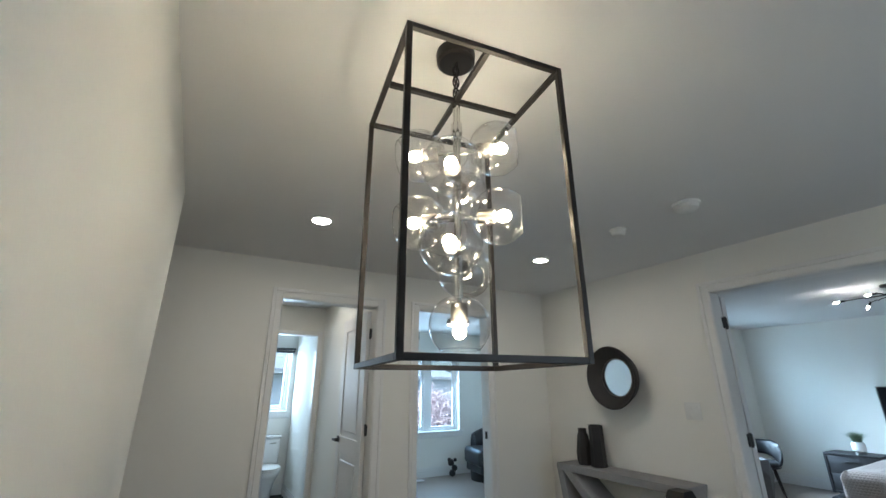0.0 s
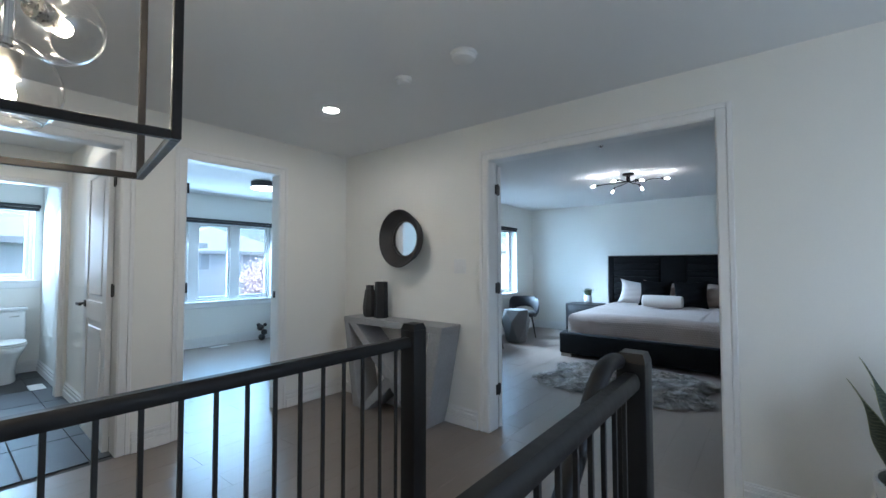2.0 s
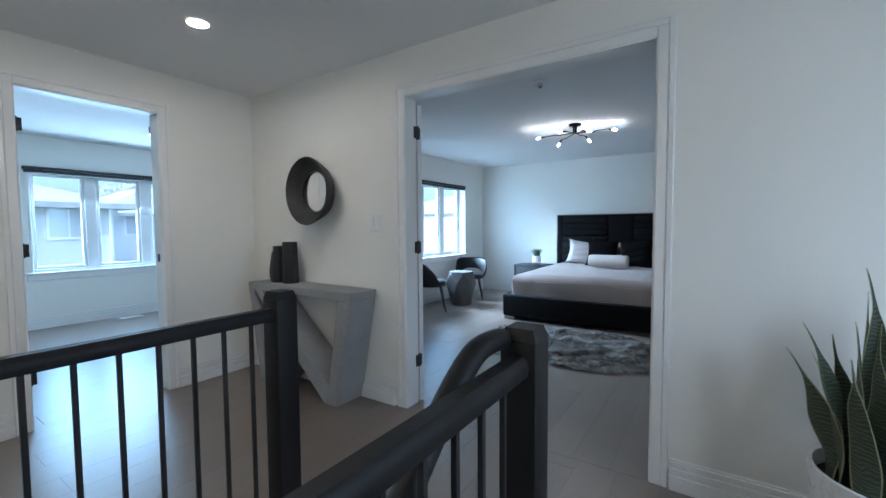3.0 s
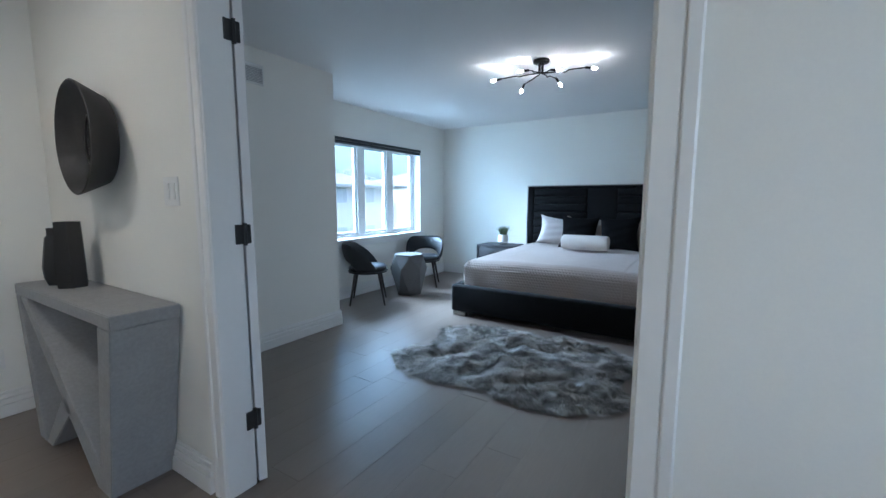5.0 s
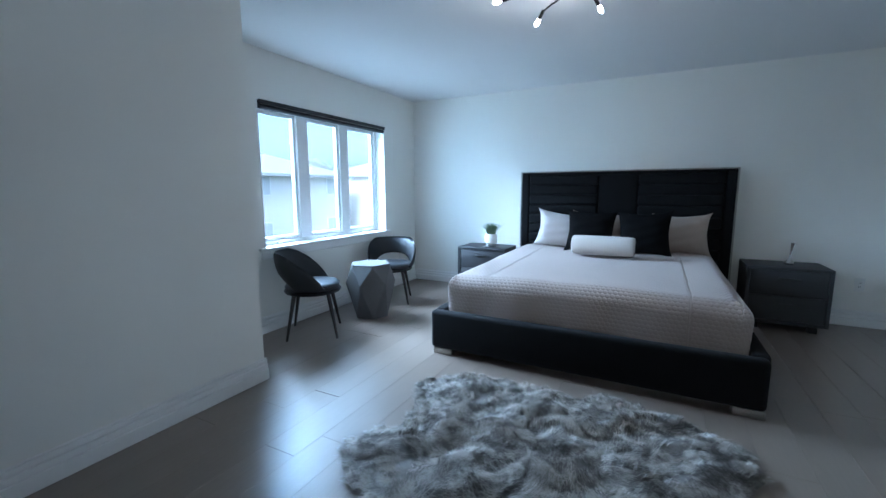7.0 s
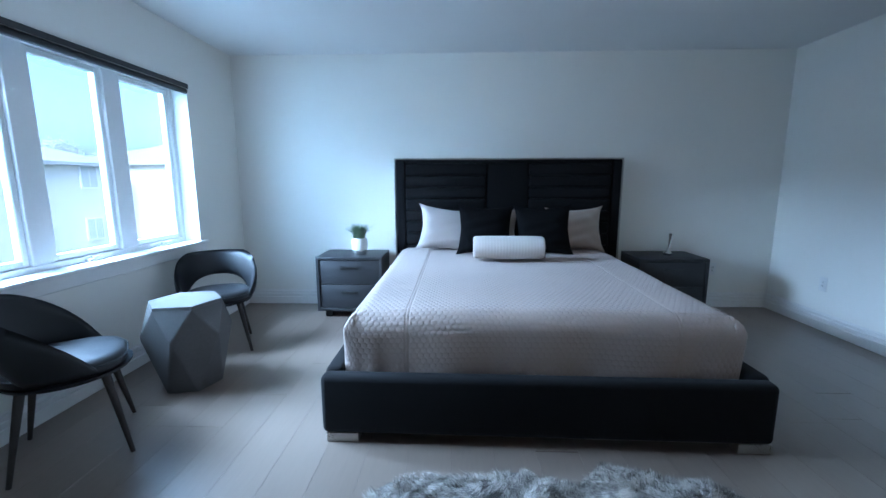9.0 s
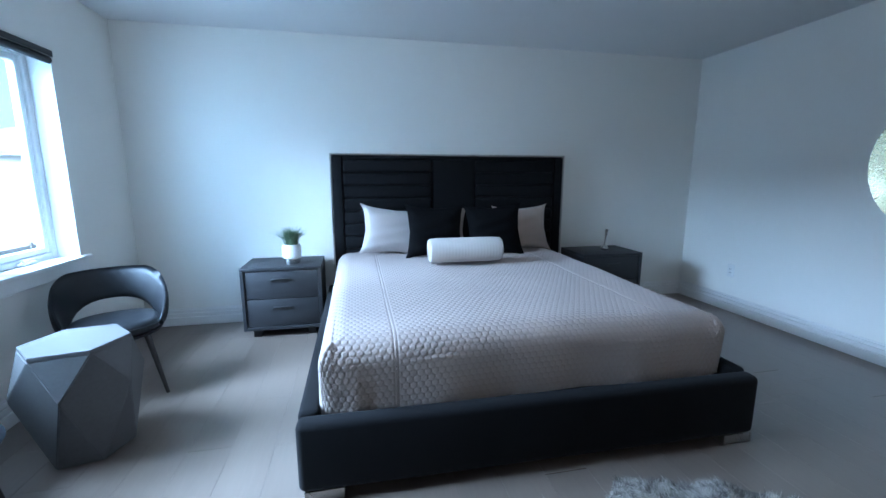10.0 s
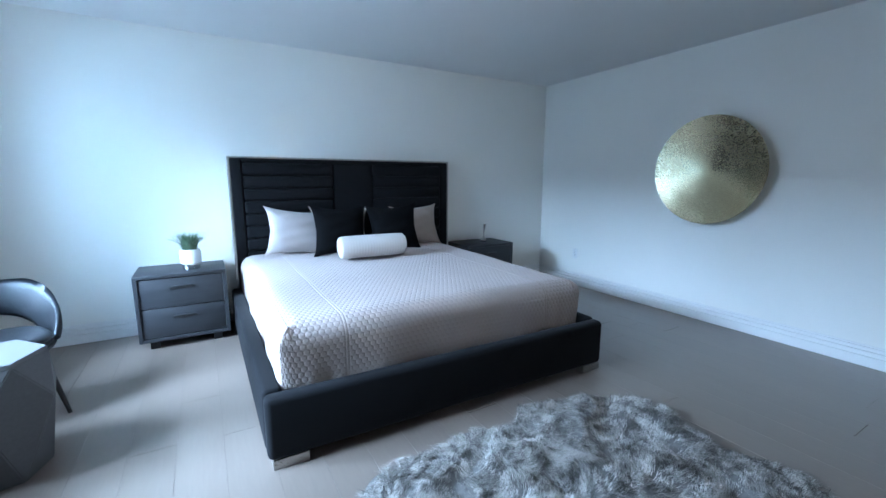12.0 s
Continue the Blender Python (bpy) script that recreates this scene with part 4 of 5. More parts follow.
mat, fn, fl, fp = node_mat("fur_tuft")
geo, ramp, tcn, noi, mixn = fn.new("ShaderNodeNewGeometry"), fn.new("ShaderNodeValToRGB"), fn.new("ShaderNodeTexCoord"), fn.new("ShaderNodeTexNoise"), fn.new("ShaderNodeMath")
noi.inputs["Scale"].default_value, noi.inputs["Detail"].default_value = 6.5, 5
noi.inputs["Distortion"].default_value = 2.0
fl.new(tcn.outputs["Object"], noi.inputs["Vector"])
mixn.operation = "MULTIPLY_ADD"
mixn.inputs[1].default_value = 0.26
fl.new(geo.outputs["Random Per Island"], mixn.inputs[0])
fl.new(noi.outputs[0], mixn.inputs[2])
ramp.color_ramp.elements[0].position, ramp.color_ramp.elements[1].position = 0.455, 0.77
ramp.color_ramp.elements[0].color, ramp.color_ramp.elements[1].color = (0.060, 0.052, 0.044, 1), (0.52, 0.48, 0.435, 1)
fl.new(mixn.outputs[0], ramp.inputs[0])
fl.new(ramp.outputs[0], fp.inputs["Base Color"])
fp.inputs["Roughness"].default_value = 0.5
M["furtuft"] = mat
rug()


def sputnik_lamp():
    """Semi-flush lamp: six bent arms with bare bulbs under a round canopy."""
    cx, cy = 0.345, 2.49
    l = thing("ceiling_lamp", pose(cx, cy, CEIL), "dark bronze six-arm ceiling lamp with lit bare bulbs", "lamp")
    part("canopy", lathe(bmesh.new(), [(0, 0), (0.065, 0), (0.067, -0.006), (0.064, -0.020), (0.05, -0.026), (0, -0.026)], 32), M["bronze"], l)
    ends = ((-0.41, -0.06, -0.110), (0.40, 0.16, -0.075), (-0.26, 0.20, -0.130), (0.12, 0.21, -0.122), (-0.15, -0.10, -0.080), (0.15, 0.04, -0.082))
    for i, (x, y, z) in enumerate(ends):
        d = Vector((x, y, 0)).normalized()
        s = Vector((0.018 * math.cos(i * math.pi / 3 + 0.5), 0.018 * math.sin(i * math.pi / 3 + 0.5), 0))
        e = Vector((x, y, z))
        side = Vector((-d.y, d.x, 0))
        tail = e - d * 0.07
        elbow = s + Vector((0, 0, -0.096 - 0.006 * (i % 3)))
        path = [s + Vector((0, 0, -0.02)), elbow + Vector((0, 0, 0.012)), elbow]
        run = tail - elbow
        path += [elbow + run * 0.45, elbow + run * 0.53 + side * 0.014 + Vector((0, 0, -0.010)), elbow + run * 0.62 + Vector((0, 0, 0.004)), tail]
        part("arm", sweep(bmesh.new(), arc(path, 5, 0.35), 0.0048, 8), M["bronze"], l)
        tilt = Vector((d.x, d.y, -0.14 if i in (0, 1, 4, 5) else -0.9)).normalized()
        so = part("socket", sweep(bmesh.new(), [tail - tilt * 0.010, tail + tilt * 0.040], 0.0100, 14), M["bronze"], l)
        bm = bmesh.new()
        q = tilt.to_track_quat("Z", "Y").to_matrix()
        lathe(bm, [(0, 0), (0.0075, 0.0), (0.0095, 0.010), (0.0118, 0.022), (0.0095, 0.035), (0.0045, 0.045), (0, 0.048)], 12, tail + tilt * 0.040, q)
        part("bulb", bm, M["bulb2"], so, "lit candle bulb")


sputnik_lamp()


def wall_vent(m, w, h, label):
    v = thing("wall_vent", m, label, "vent")
    bm = nbox((0, -w / 2, -h / 2), (0.006, w / 2, h / 2))
    part("backing", bm, M["plastic"], v)
    bm = bmesh.new()
    for a, b in (((-w / 2, -h / 2), (-w / 2 + 0.012, h / 2)), ((w / 2 - 0.012, -h / 2), (w / 2, h / 2)), ((-0.008, -h / 2), (0.008, h / 2))):
        box(bm, (0.006, a[0], a[1]), (0.014, b[0], b[1]), 0.001, 1)
    for z in (-h / 2, h / 2 - 0.012):
        box(bm, (0.006, -w / 2 + 0.012, z), (0.014, w / 2 - 0.012, z + 0.012), 0.001, 1)
    part("frame", bm, M["plastic"], v)
    k = int((h - 0.03) / 0.011)
    for i in range(k):
        z = -h / 2 + 0.016 + i * 0.011
        for a, b in ((-w / 2 + 0.012, -0.008), (0.008, w / 2 - 0.012)):
            part("slat", nbox((0.006, a, z), (0.0125, b, z + 0.0045)), M["ventgrey"], v, smooth=None)


M["ventgrey"] = surface("vent_grey", (0.42, 0.42, 0.43), 0.5, var=0.03)
wall_vent(pose(-1.40, 0.95, 2.165), 0.33, 0.15, "white louvred air vent high on the wall")

disc = thing("wall_disc", pose(2.96, 2.915, 1.31, 0, -90, 0), "large dished hammered brass disc hung on the wall", "wall decor")
bm = bmesh.new()
R = 0.443
prof = [(0, 0.040)]
for i in range(1, 25):
    q = i / 24
    prof.append((R * q, 0.040 + 0.088 * q ** 1.5))
prof += [(R + 0.003, 0.120), (R - 0.002, 0.112), (R * 0.6, 0.070), (R * 0.15, 0.030), (0, 0.028)]
lathe(bm, prof, 72)
bmesh.ops.recalc_face_normals(bm, faces=bm.faces)
part("dish", bm, M["brass"], disc)
part("wall_mount", lathe(bmesh.new(), [(0, 0), (0.06, 0), (0.06, 0.028), (0, 0.028)], 20), M["blackmetal"], disc)


def plate(m, label, rockers=1, outlet=False):
    """A wall plate: switch rockers or a socket. It faces -y."""
    s = thing("outlet" if outlet else "light_switch", m, label, "outlet" if outlet else "switch")
    w = 0.07 + 0.046 * (rockers - 1)
    part("plate", nbox((-w / 2, -0.006, -0.058), (w / 2, 0, 0.058), 0.003), M["plastic"], s)
    for i in range(rockers):
        x = -0.023 * (rockers - 1) + 0.046 * i
        part("rocker" if not outlet else "socket", nbox((x - 0.016, -0.010, -0.033), (x + 0.016, -0.005, 0.033), 0.002), M["plastic"], s)
        if outlet:
            for zz in (-0.016, 0.016):
                part("slot", nbox((x - 0.007, -0.0105, zz - 0.006), (x - 0.004, -0.0095, zz + 0.006)), M["blackmetal"], s)
                part("slot", nbox((x + 0.004, -0.0105, zz - 0.006), (x + 0.007, -0.0095, zz + 0.006)), M["blackmetal"], s)


plate(pose(-0.27, -0.12, 1.25), "white double rocker light switch beside the door", 2)
plate(pose(2.96, 4.36, 0.375, 0, 0, -90), "white wall socket above the skirting", 1, True)
plate(pose(2.42, 4.95, 0.375), "white wall socket beside the nightstand", 1, True)
plate(pose(-1.72, -0.42, 0.33, 0, 0, 90), "white wall socket low on the hall wall", 1, True)


def smoke_detector(x, y, label, r=0.062):
    s = thing("smoke_detector", pose(x, y, CEIL), label, "smoke detector")
    part("base", lathe(bmesh.new(), [(0, 0), (r, 0), (r, -0.012), (r - 0.003, -0.014), (0, -0.014)], 32), M["plastic"], s)
    part("cover", lathe(bmesh.new(), [(0, -0.014), (r * 0.86, -0.014), (r * 0.82, -0.032), (r * 0.6, -0.042), (0, -0.044)], 32), M["plastic"], s)


smoke_detector(0.455, -1.075, "white round smoke detector on the hall ceiling", 0.07)
smoke_detector(0.01, -1.063, "small white round detector on the hall ceiling", 0.05)
sp = thing("sprinkler_head", pose(0.507, 0.956, CEIL), "small grey ceiling detector with a chrome tip", "detector")
part("base", lathe(bmesh.new(), [(0, 0), (0.05, 0), (0.05, -0.012), (0.035, -0.02), (0, -0.02)], 28), M["plastic"], sp)
part("tip", ball(bmesh.new(), (0, 0, -0.032), 0.022, 2), M["chrome"], sp, "chrome tip")

# ---------------------------------------------------------------- the hall
STAIR_Y = -1.25


CH_X, CH_Y = 0.734, -2.718


def chandelier():
    """Open box frame on a chain with a cluster of clear globes round a stem."""
    c = thing("chandelier", pose(CH_X, CH_Y, 0, 0, 0, -8.7), "black open-frame lantern chandelier with lit clear glass globes", "chandelier")
    h, z0, z1, t = 0.2008, 1.4661, 2.1924, 0.0069
    for x in (-h, h):
        for y in (-h, h):
            part("upright", nbox((x - t, y - t, z0 - t), (x + t, y + t, z1 + t), 0.0012, 1), M["bronze"], c)
    for z in (z0, z1):
        for s in (-h, h):
            part("frame_bar", nbox((-h + t, s - t, z - t), (h - t, s + t, z + t), 0.0012, 1), M["bronze"], c)
            part("frame_bar", nbox((s - t, -h + t, z - t), (s + t, h - t, z + t), 0.0012, 1), M["bronze"], c)
    part("cross_bar", nbox((-h + t, -t, z1 - t), (h - t, t, z1 + t), 0.001, 1), M["bronze"], c)
    part("cross_bar", nbox((-t, -h + t, z1 - t - 0.003), (t, h - t, z1 + t - 0.003), 0.001, 1), M["bronze"], c)
    part("canopy", lathe(bmesh.new(), [(0, CEIL), (0.056, CEIL), (0.058, CEIL - 0.008), (0.056, CEIL - 0.034), (0.048, CEIL - 0.040), (0, CEIL - 0.040)], 36), M["bronze"], c)
    n = 8
    for i in range(n):
        z = CEIL - 0.045 - i * (CEIL - 0.045 - z1 + 0.035) / n
        pts = [(0.009 * math.cos(a), 0, 0.019 * math.sin(a)) for a in np.linspace(0, 2 * math.pi, 15)]
        part("chain_link", sweep(bmesh.new(), pts, 0.0022, 6, up=(0, 1, 0)), M["bronze"], c, m=pose(0, 0, z, 0, 0, 90 * (i % 2)))
    stem = part("stem", sweep(bmesh.new(), [(0, 0, z1 - 0.03), (0, 0, 1.6173)], 0.0105, 16), M["chrome"], c, "polished chrome stem")
    part("collar", lathe(bmesh.new(), [(0, 2.1125), (0.015, 2.1125), (0.016, 2.0912), (0.0135, 2.0646), (0, 2.0646)], 20), M["chrome"], stem)

    def lamp_globe(at, way):
        way = Vector(way).normalized()
        q = way.to_track_quat("Z", "Y").to_matrix()
        at = Vector(at)
        arm = part("arm", sweep(bmesh.new(), [(0, 0, at.z) if abs(way.z) < 0.9 else (0, 0, 1.6333), at - way * 0.045], 0.006, 10), M["chrome"], c, "chrome arm")
        part("socket", lathe(bmesh.new(), [(0, -0.052), (0.019, -0.052), (0.021, -0.045), (0.021, -0.012), (0.012, -0.008), (0, -0.008)], 20, at, q), M["nickel"], arm)
        prof = []
        R = 0.0735
        for i in range(17):
            a = math.radians(22 + 118 * i / 16)
            prof.append((R * math.sin(a), -R * math.cos(a)))
        mouth = prof[-1]
        g = part("globe", lathe(bmesh.new(), prof, 28, at, q), M["globe"], c, "clear glass globe with an open mouth", smooth=80)
        g.visible_shadow = False
        lip = [(mouth[0] + 0.0016 * math.cos(a), mouth[1] + 0.0016 * math.sin(a)) for a in np.linspace(0, 2 * math.pi, 7)]
        rim = part("rim", lathe(bmesh.new(), lip, 28, at, q), M["globe"], g, "rounded glass lip of the open mouth", smooth=80)
        rim.visible_shadow = False
        bm = lathe(bmesh.new(), [(0, -0.006), (0.008, -0.006), (0.0135, 0.003), (0.0165, 0.013), (0.0145, 0.023), (0.008, 0.030), (0, 0.032)], 10, at, q)
        part("bulb", bm, M["bulb"], arm, "lit bulb")

    for k, (z, rot) in enumerate(((2.022, -31.0), (1.825, -33.0))):
        for i in range(4):
            a = radians(90 * i + rot)
            lamp_globe((0.1045 * math.cos(a), 0.1045 * math.sin(a), z - (0.101, 0.0, 0.080 + 0.032 * k, 0.0)[i]), (math.cos(a), math.sin(a), 0.0))
    lamp_globe((0, 0, 1.5534), (0, 0, -1))


chandelier()


def downlight(x, y):
    d = thing("downlight", pose(x, y, CEIL), "lit round recessed ceiling downlight", "downlight", "hall downlights")
    part("trim_ring", lathe(bmesh.new(), [(0.050, -0.001), (0.062, -0.001), (0.063, -0.004), (0.054, -0.007), (0.050, -0.004)], 36), M["plastic"], d)
    part("lens", lathe(bmesh.new(), [(0, -0.002), (0.051, -0.002), (0.051, -0.0045), (0, -0.0045)], 36), M["down"], d, "glowing lens")
    return d


downlight(-0.73, -1.03)
downlight(-0.765, -2.73)
tagged(downlight(-2.75, -2.35), "lit round recessed downlight of the bathroom lobby")


def console():
    """Concrete console table: slab top on slanting panels."""
    c = thing("console_table", pose(-0.845, -0.248, 0), "grey concrete console table with slanting panel legs", "console table")
    d = 0.122

    def panel(name, pts):
        bm = bmesh.new()
        f, b = [bm.verts.new((x, -d, z)) for x, z in pts], [bm.verts.new((x, d, z)) for x, z in pts]
        n = len(pts)
        for i in range(n):
            bm.faces.new((f[i], f[(i + 1) % n], b[(i + 1) % n], b[i]))
        bm.faces.new(f[::-1])
        bm.faces.new(b)
        bmesh.ops.recalc_face_normals(bm, faces=bm.faces)
        bmesh.ops.bevel(bm, geom=list(bm.edges), offset=0.004, segments=2, affect="EDGES")
        part(name, bm, M["concrete"], c, smooth=30)

    panel("tabletop", [(-0.575, 0.735), (0.575, 0.735), (0.585, 0.79), (-0.575, 0.79)])
    panel("leg_panel", [(0.455, 0.734), (0.574, 0.734), (0.43, 0.0), (0.33, 0.0)])
    panel("diagonal_panel", [(-0.50, 0.734), (-0.405, 0.734), (0.375, 0.10), (0.334, 0.002), (0.30, 0.0)])
    panel("leg_panel", [(-0.570, 0.734), (-0.504, 0.734), (-0.345, 0.0), (-0.44, 0.0)])
    panel("brace_panel", [(-0.344, 0.0), (-0.26, 0.0), (0.06, 0.27), (-0.02, 0.333)])


console()


def vase(x, y, z, pts, sides, turn, label):
    v = thing("vase", pose(x, y, z, 0, 0, turn), label, "vase")
    bm = lathe(bmesh.new(), pts, sides)
    bmesh.ops.recalc_face_normals(bm, faces=bm.faces)
    part("body", bm, M["darkceramic"], v, smooth=25)


vase(-1.205, -0.245, 0.79, [(0, 0), (0.050, 0), (0.062, 0.035), (0.066, 0.09), (0.046, 0.235), (0.036, 0.25), (0.036, 0.285), (0.029, 0.285), (0.029, 0.245), (0, 0.24)], 8, 15, "charcoal faceted vase with a narrow neck on the console")
vase(-1.065, -0.235, 0.79, [(0, 0), (0.062, 0), (0.064, 0.006), (0.058, 0.26), (0.056, 0.32), (0.049, 0.32), (0.049, 0.30), (0, 0.29)], 6, 40, "tall charcoal ribbed vase on the console")
mi = thing("wall_mirror", pose(-0.842, -0.130, 1.490, 90, 0, -3), "round wall mirror in a deep dark dished frame", "mirror")
bm = lathe(bmesh.new(), [(0.15, 0.0), (0.19, 0.0), (0.200, 0.006), (0.249, 0.106), (0.252, 0.116), (0.247, 0.120), (0.240, 0.112), (0.212, 0.068), (0.176, 0.038), (0.150, 0.030), (0.150, 0.0)], 64)
bmesh.ops.recalc_face_normals(bm, faces=bm.faces)
part("frame", bm, M["mirrorframe"], mi)
part("glass", lathe(bmesh.new(), [(0, 0.022), (0.151, 0.022), (0.151, 0.018), (0, 0.018)], 48), M["mirror"], mi, "mirror glass")
part("bead", lathe(bmesh.new(), [(0.146, 0.024), (0.154, 0.024), (0.155, 0.034), (0.148, 0.036)], 64), M["nickel"], mi)


def newel(parent, x, y):
    s, t = 0.046, 0.970
    n = part("newel_post", nbox((x - s, y - s, -0.25), (x + s, y + s, t - 0.03), 0.005, 2), M["blackwood"], parent, "square black newel post")
    bm = nbox((x - s - 0.0, y - s - 0.0, t - 0.03), (x + s + 0.0, y + s + 0.0, t))
    top = [v for v in bm.verts if v.co.z > t - 0.01]
    for v in top:
        v.co.x += (x - v.co.x) * 0.22
        v.co.y += (y - v.co.y) * 0.22
    part("cap", bm, M["blackwood"], n, smooth=10)


def rail(name, x, y0, y1, label):
    """A flat landing rail with square iron balusters, from its newel to the wall."""
    r = thing(name, pose(0, 0, 0), label, "railing")
    newel(r, x, y0)
    w = 0.027
    prof = [(-w, 0.860), (w, 0.860), (w + 0.003, 0.880), (w - 0.003, 0.900), (w * 0.6, 0.907), (-w * 0.6, 0.907), (-w + 0.003, 0.900), (-w - 0.003, 0.880)]
    bm = bmesh.new()
    a, b = [bm.verts.new((x + u, y0 - 0.046, z)) for u, z in prof], [bm.verts.new((x + u, y1, z)) for u, z in prof]
    k = len(prof)
    for i in range(k):
        bm.faces.new((a[i], a[(i + 1) % k], b[(i + 1) % k], b[i]))
    bm.faces.new(a)
    bm.faces.new(b[::-1])
    bmesh.ops.recalc_face_normals(bm, faces=bm.faces)
    part("handrail", bm, M["blackwood"], r, "black stained wooden handrail", smooth=40)
    part("shoe_rail", nbox((x - 0.03, y1, 0.012), (x + 0.03, y0 - 0.046, 0.032), 0.003, 1), M["blackwood"], r)
    y = y0 - 0.125
    while y > y1 + 0.03:
        part("baluster", nbox((x - 0.0065, y - 0.0065, 0.032), (x + 0.0065, y + 0.0065, 0.863), 0.001, 1), M["blackmetal"], r, smooth=None)
        y -= 0.1017
    return r


rail("landing_rail", 0.265, STAIR_Y, -3.43, "black wooden landing rail with slim black iron balusters")
r2 = rail("landing_rail", 1.308, -1.285, -3.43, "black wooden landing rail beside the stair with a curved stair rail")
pts = [(1.265, -1.25, 0.920), (1.265, -1.36, 0.948), (1.265, -1.46, 0.946), (1.265, -1.54, 0.900), (1.265, -1.63, 0.825), (1.265, -1.76, 0.71), (1.270, -2.30, 0.28), (1.270, -3.40, -0.55)]
part("stair_rail", sweep(bmesh.new(), arc(pts, 4, 0.5), 0.028, 14, 0.95), M["blackwood"], r2, "black gooseneck stair handrail")

# stair flight
st = tagged(thing("stairs", pose(0, 0, 0), "oak stair flight that goes down from the landing", "stairs"), kind="structure")
for i in range(13):
    y, z = STAIR_Y - 0.02 - 0.255 * i, -0.19 * (i + 1)
    part("tread", nbox((0.30, y - 0.285, z - 0.03), (1.29, y, z), 0.008, 2), M["stair"], st)
    part("riser", nbox((0.30, y - 0.002, z), (1.29, y + 0.016, z + 0.16)), M["trim"], st)
wall("wall_stair_west", "y", 0.30, 0.23, -5.0, STAIR_Y + 0.08, -3.0, -0.012)
wall("wall_stair_east", "y", 1.29, 1.36, -5.0, STAIR_Y + 0.08, -3.0, -0.012)
wall("wall_stair_end", "x", -5.0, -5.1, 0.23, 1.36, -3.0, -0.30)
wall("wall_stair_top", "x", STAIR_Y + 0.02, STAIR_Y + 0.08, 0.30, 1.29, -3.0, -0.012)
setting("floor_lower", nbox((-2.0, -5.1, -3.1), (3.4, 0.0, -3.0)), M["joint"], "dark floor of the storey below")


def snake_plant():
    p = thing("snake_plant", pose(2.19, -0.41, 0), "tall snake plant in a white floor pot", "plant")
    part("pot", lathe(bmesh.new(), [(0, 0), (0.155, 0), (0.165, 0.01), (0.20, 0.25), (0.215, 0.40), (0.212, 0.415), (0.200, 0.415), (0.198, 0.35), (0, 0.35)], 48), M["whitepot"], p, "white ceramic pot")
    part("soil", lathe(bmesh.new(), [(0, 0.365), (0.199, 0.358), (0.199, 0.352), (0, 0.351)], 32), M["soil"], p)
    rng = random.Random(12)
    for i in range(21):
        a = 2.4 * i + rng.uniform(-0.3, 0.3)
        r = 0.02 + 0.155 * math.sqrt(i / 21)
        tall = rng.uniform(0.50, 0.88) * (1 - 3.0 * max(0.0, r - 0.05))
        wide = rng.uniform(0.036, 0.052)
        lean = rng.uniform(0.0, 0.085) * (r / 0.10)
        tw = rng.uniform(-1.3, 1.3)
        face = a + 1.57 + rng.uniform(-0.8, 0.8)
        sway, kink = rng.uniform(0.006, 0.016), rng.uniform(-0.03, 0.03)
        n = 20
        bm, be = bmesh.new(), bmesh.new()
        rows, el, er = [], [], []
        for k in range(n + 1):
            t = k / n
            blade = 0.62 + 0.38 * math.sin(math.pi * min(1.0, t / 0.75)) if t < 0.5 else 0.94 * max(0.0, 1 - (t - 0.5) / 0.33) ** 0.75
            w = wide * max(blade, 0.085 * (1.02 - t) / 0.2)
            whip = max(0.0, t - 0.74) / 0.26
            c = Vector((r * math.cos(a) + lean * t * t * math.cos(a), r * math.sin(a) + lean * t * t * math.sin(a), 0.355 + tall * t))
            c += Vector((math.cos(face), math.sin(face), 0)) * (sway * math.sin(5.5 * t + i) + kink * whip * whip)
            f = face + tw * t + 0.35 * math.sin(7 * t + i)
            s, u = Vector((math.cos(f), math.sin(f), 0)), Vector((-math.sin(f), math.cos(f), 0))
            rows.append([bm.verts.new(c - s * w + u * 0.22 * w), bm.verts.new(c - u * 0.18 * w), bm.verts.new(c + s * w + u * 0.22 * w)])
            el.append(c - s * w + u * 0.22 * w)
            er.append(c + s * w + u * 0.22 * w)
        back = [[bm.verts.new(v.co + Vector((0, 0, 0.0)) + Vector((-math.sin(face), math.cos(face), 0)) * 0.003) for v in row] for row in rows]
        for side, flip in ((rows, False), (back, True)):
            for x, y in zip(side, side[1:]):
                for j in (0, 1):
                    q = (x[j], x[j + 1], y[j + 1], y[j])
                    bm.faces.new(q[::-1] if flip else q)
        leaf = part("leaf", bm, M["snake"], p, smooth=80)
        sweep(be, el, [0.0028 * (1 - 0.7 * k / n) for k in range(n + 1)], 5)
        sweep(be, er, [0.0028 * (1 - 0.7 * k / n) for k in range(n + 1)], 5)
        part("leaf_margin", be, M["snakeedge"], leaf, "yellow-green leaf margin")


snake_plant()

# ---------------------------------------------------------------- second bedroom and bathroom
dl = thing("flush_lamp", pose(-3.60, 0.0, CEIL), "black drum flush ceiling lamp with a white diffuser", "lamp")
part("drum", lathe(bmesh.new(), [(0, 0), (0.165, 0), (0.165, -0.070), (0.158, -0.070), (0.158, -0.055), (0, -0.055)], 48), M["blackmetal"], dl)
part("diffuser", lathe(bmesh.new(), [(0, -0.057), (0.157, -0.057), (0.157, -0.082), (0.145, -0.088), (0, -0.090)], 48), M["drumlight"], dl, "white diffuser")


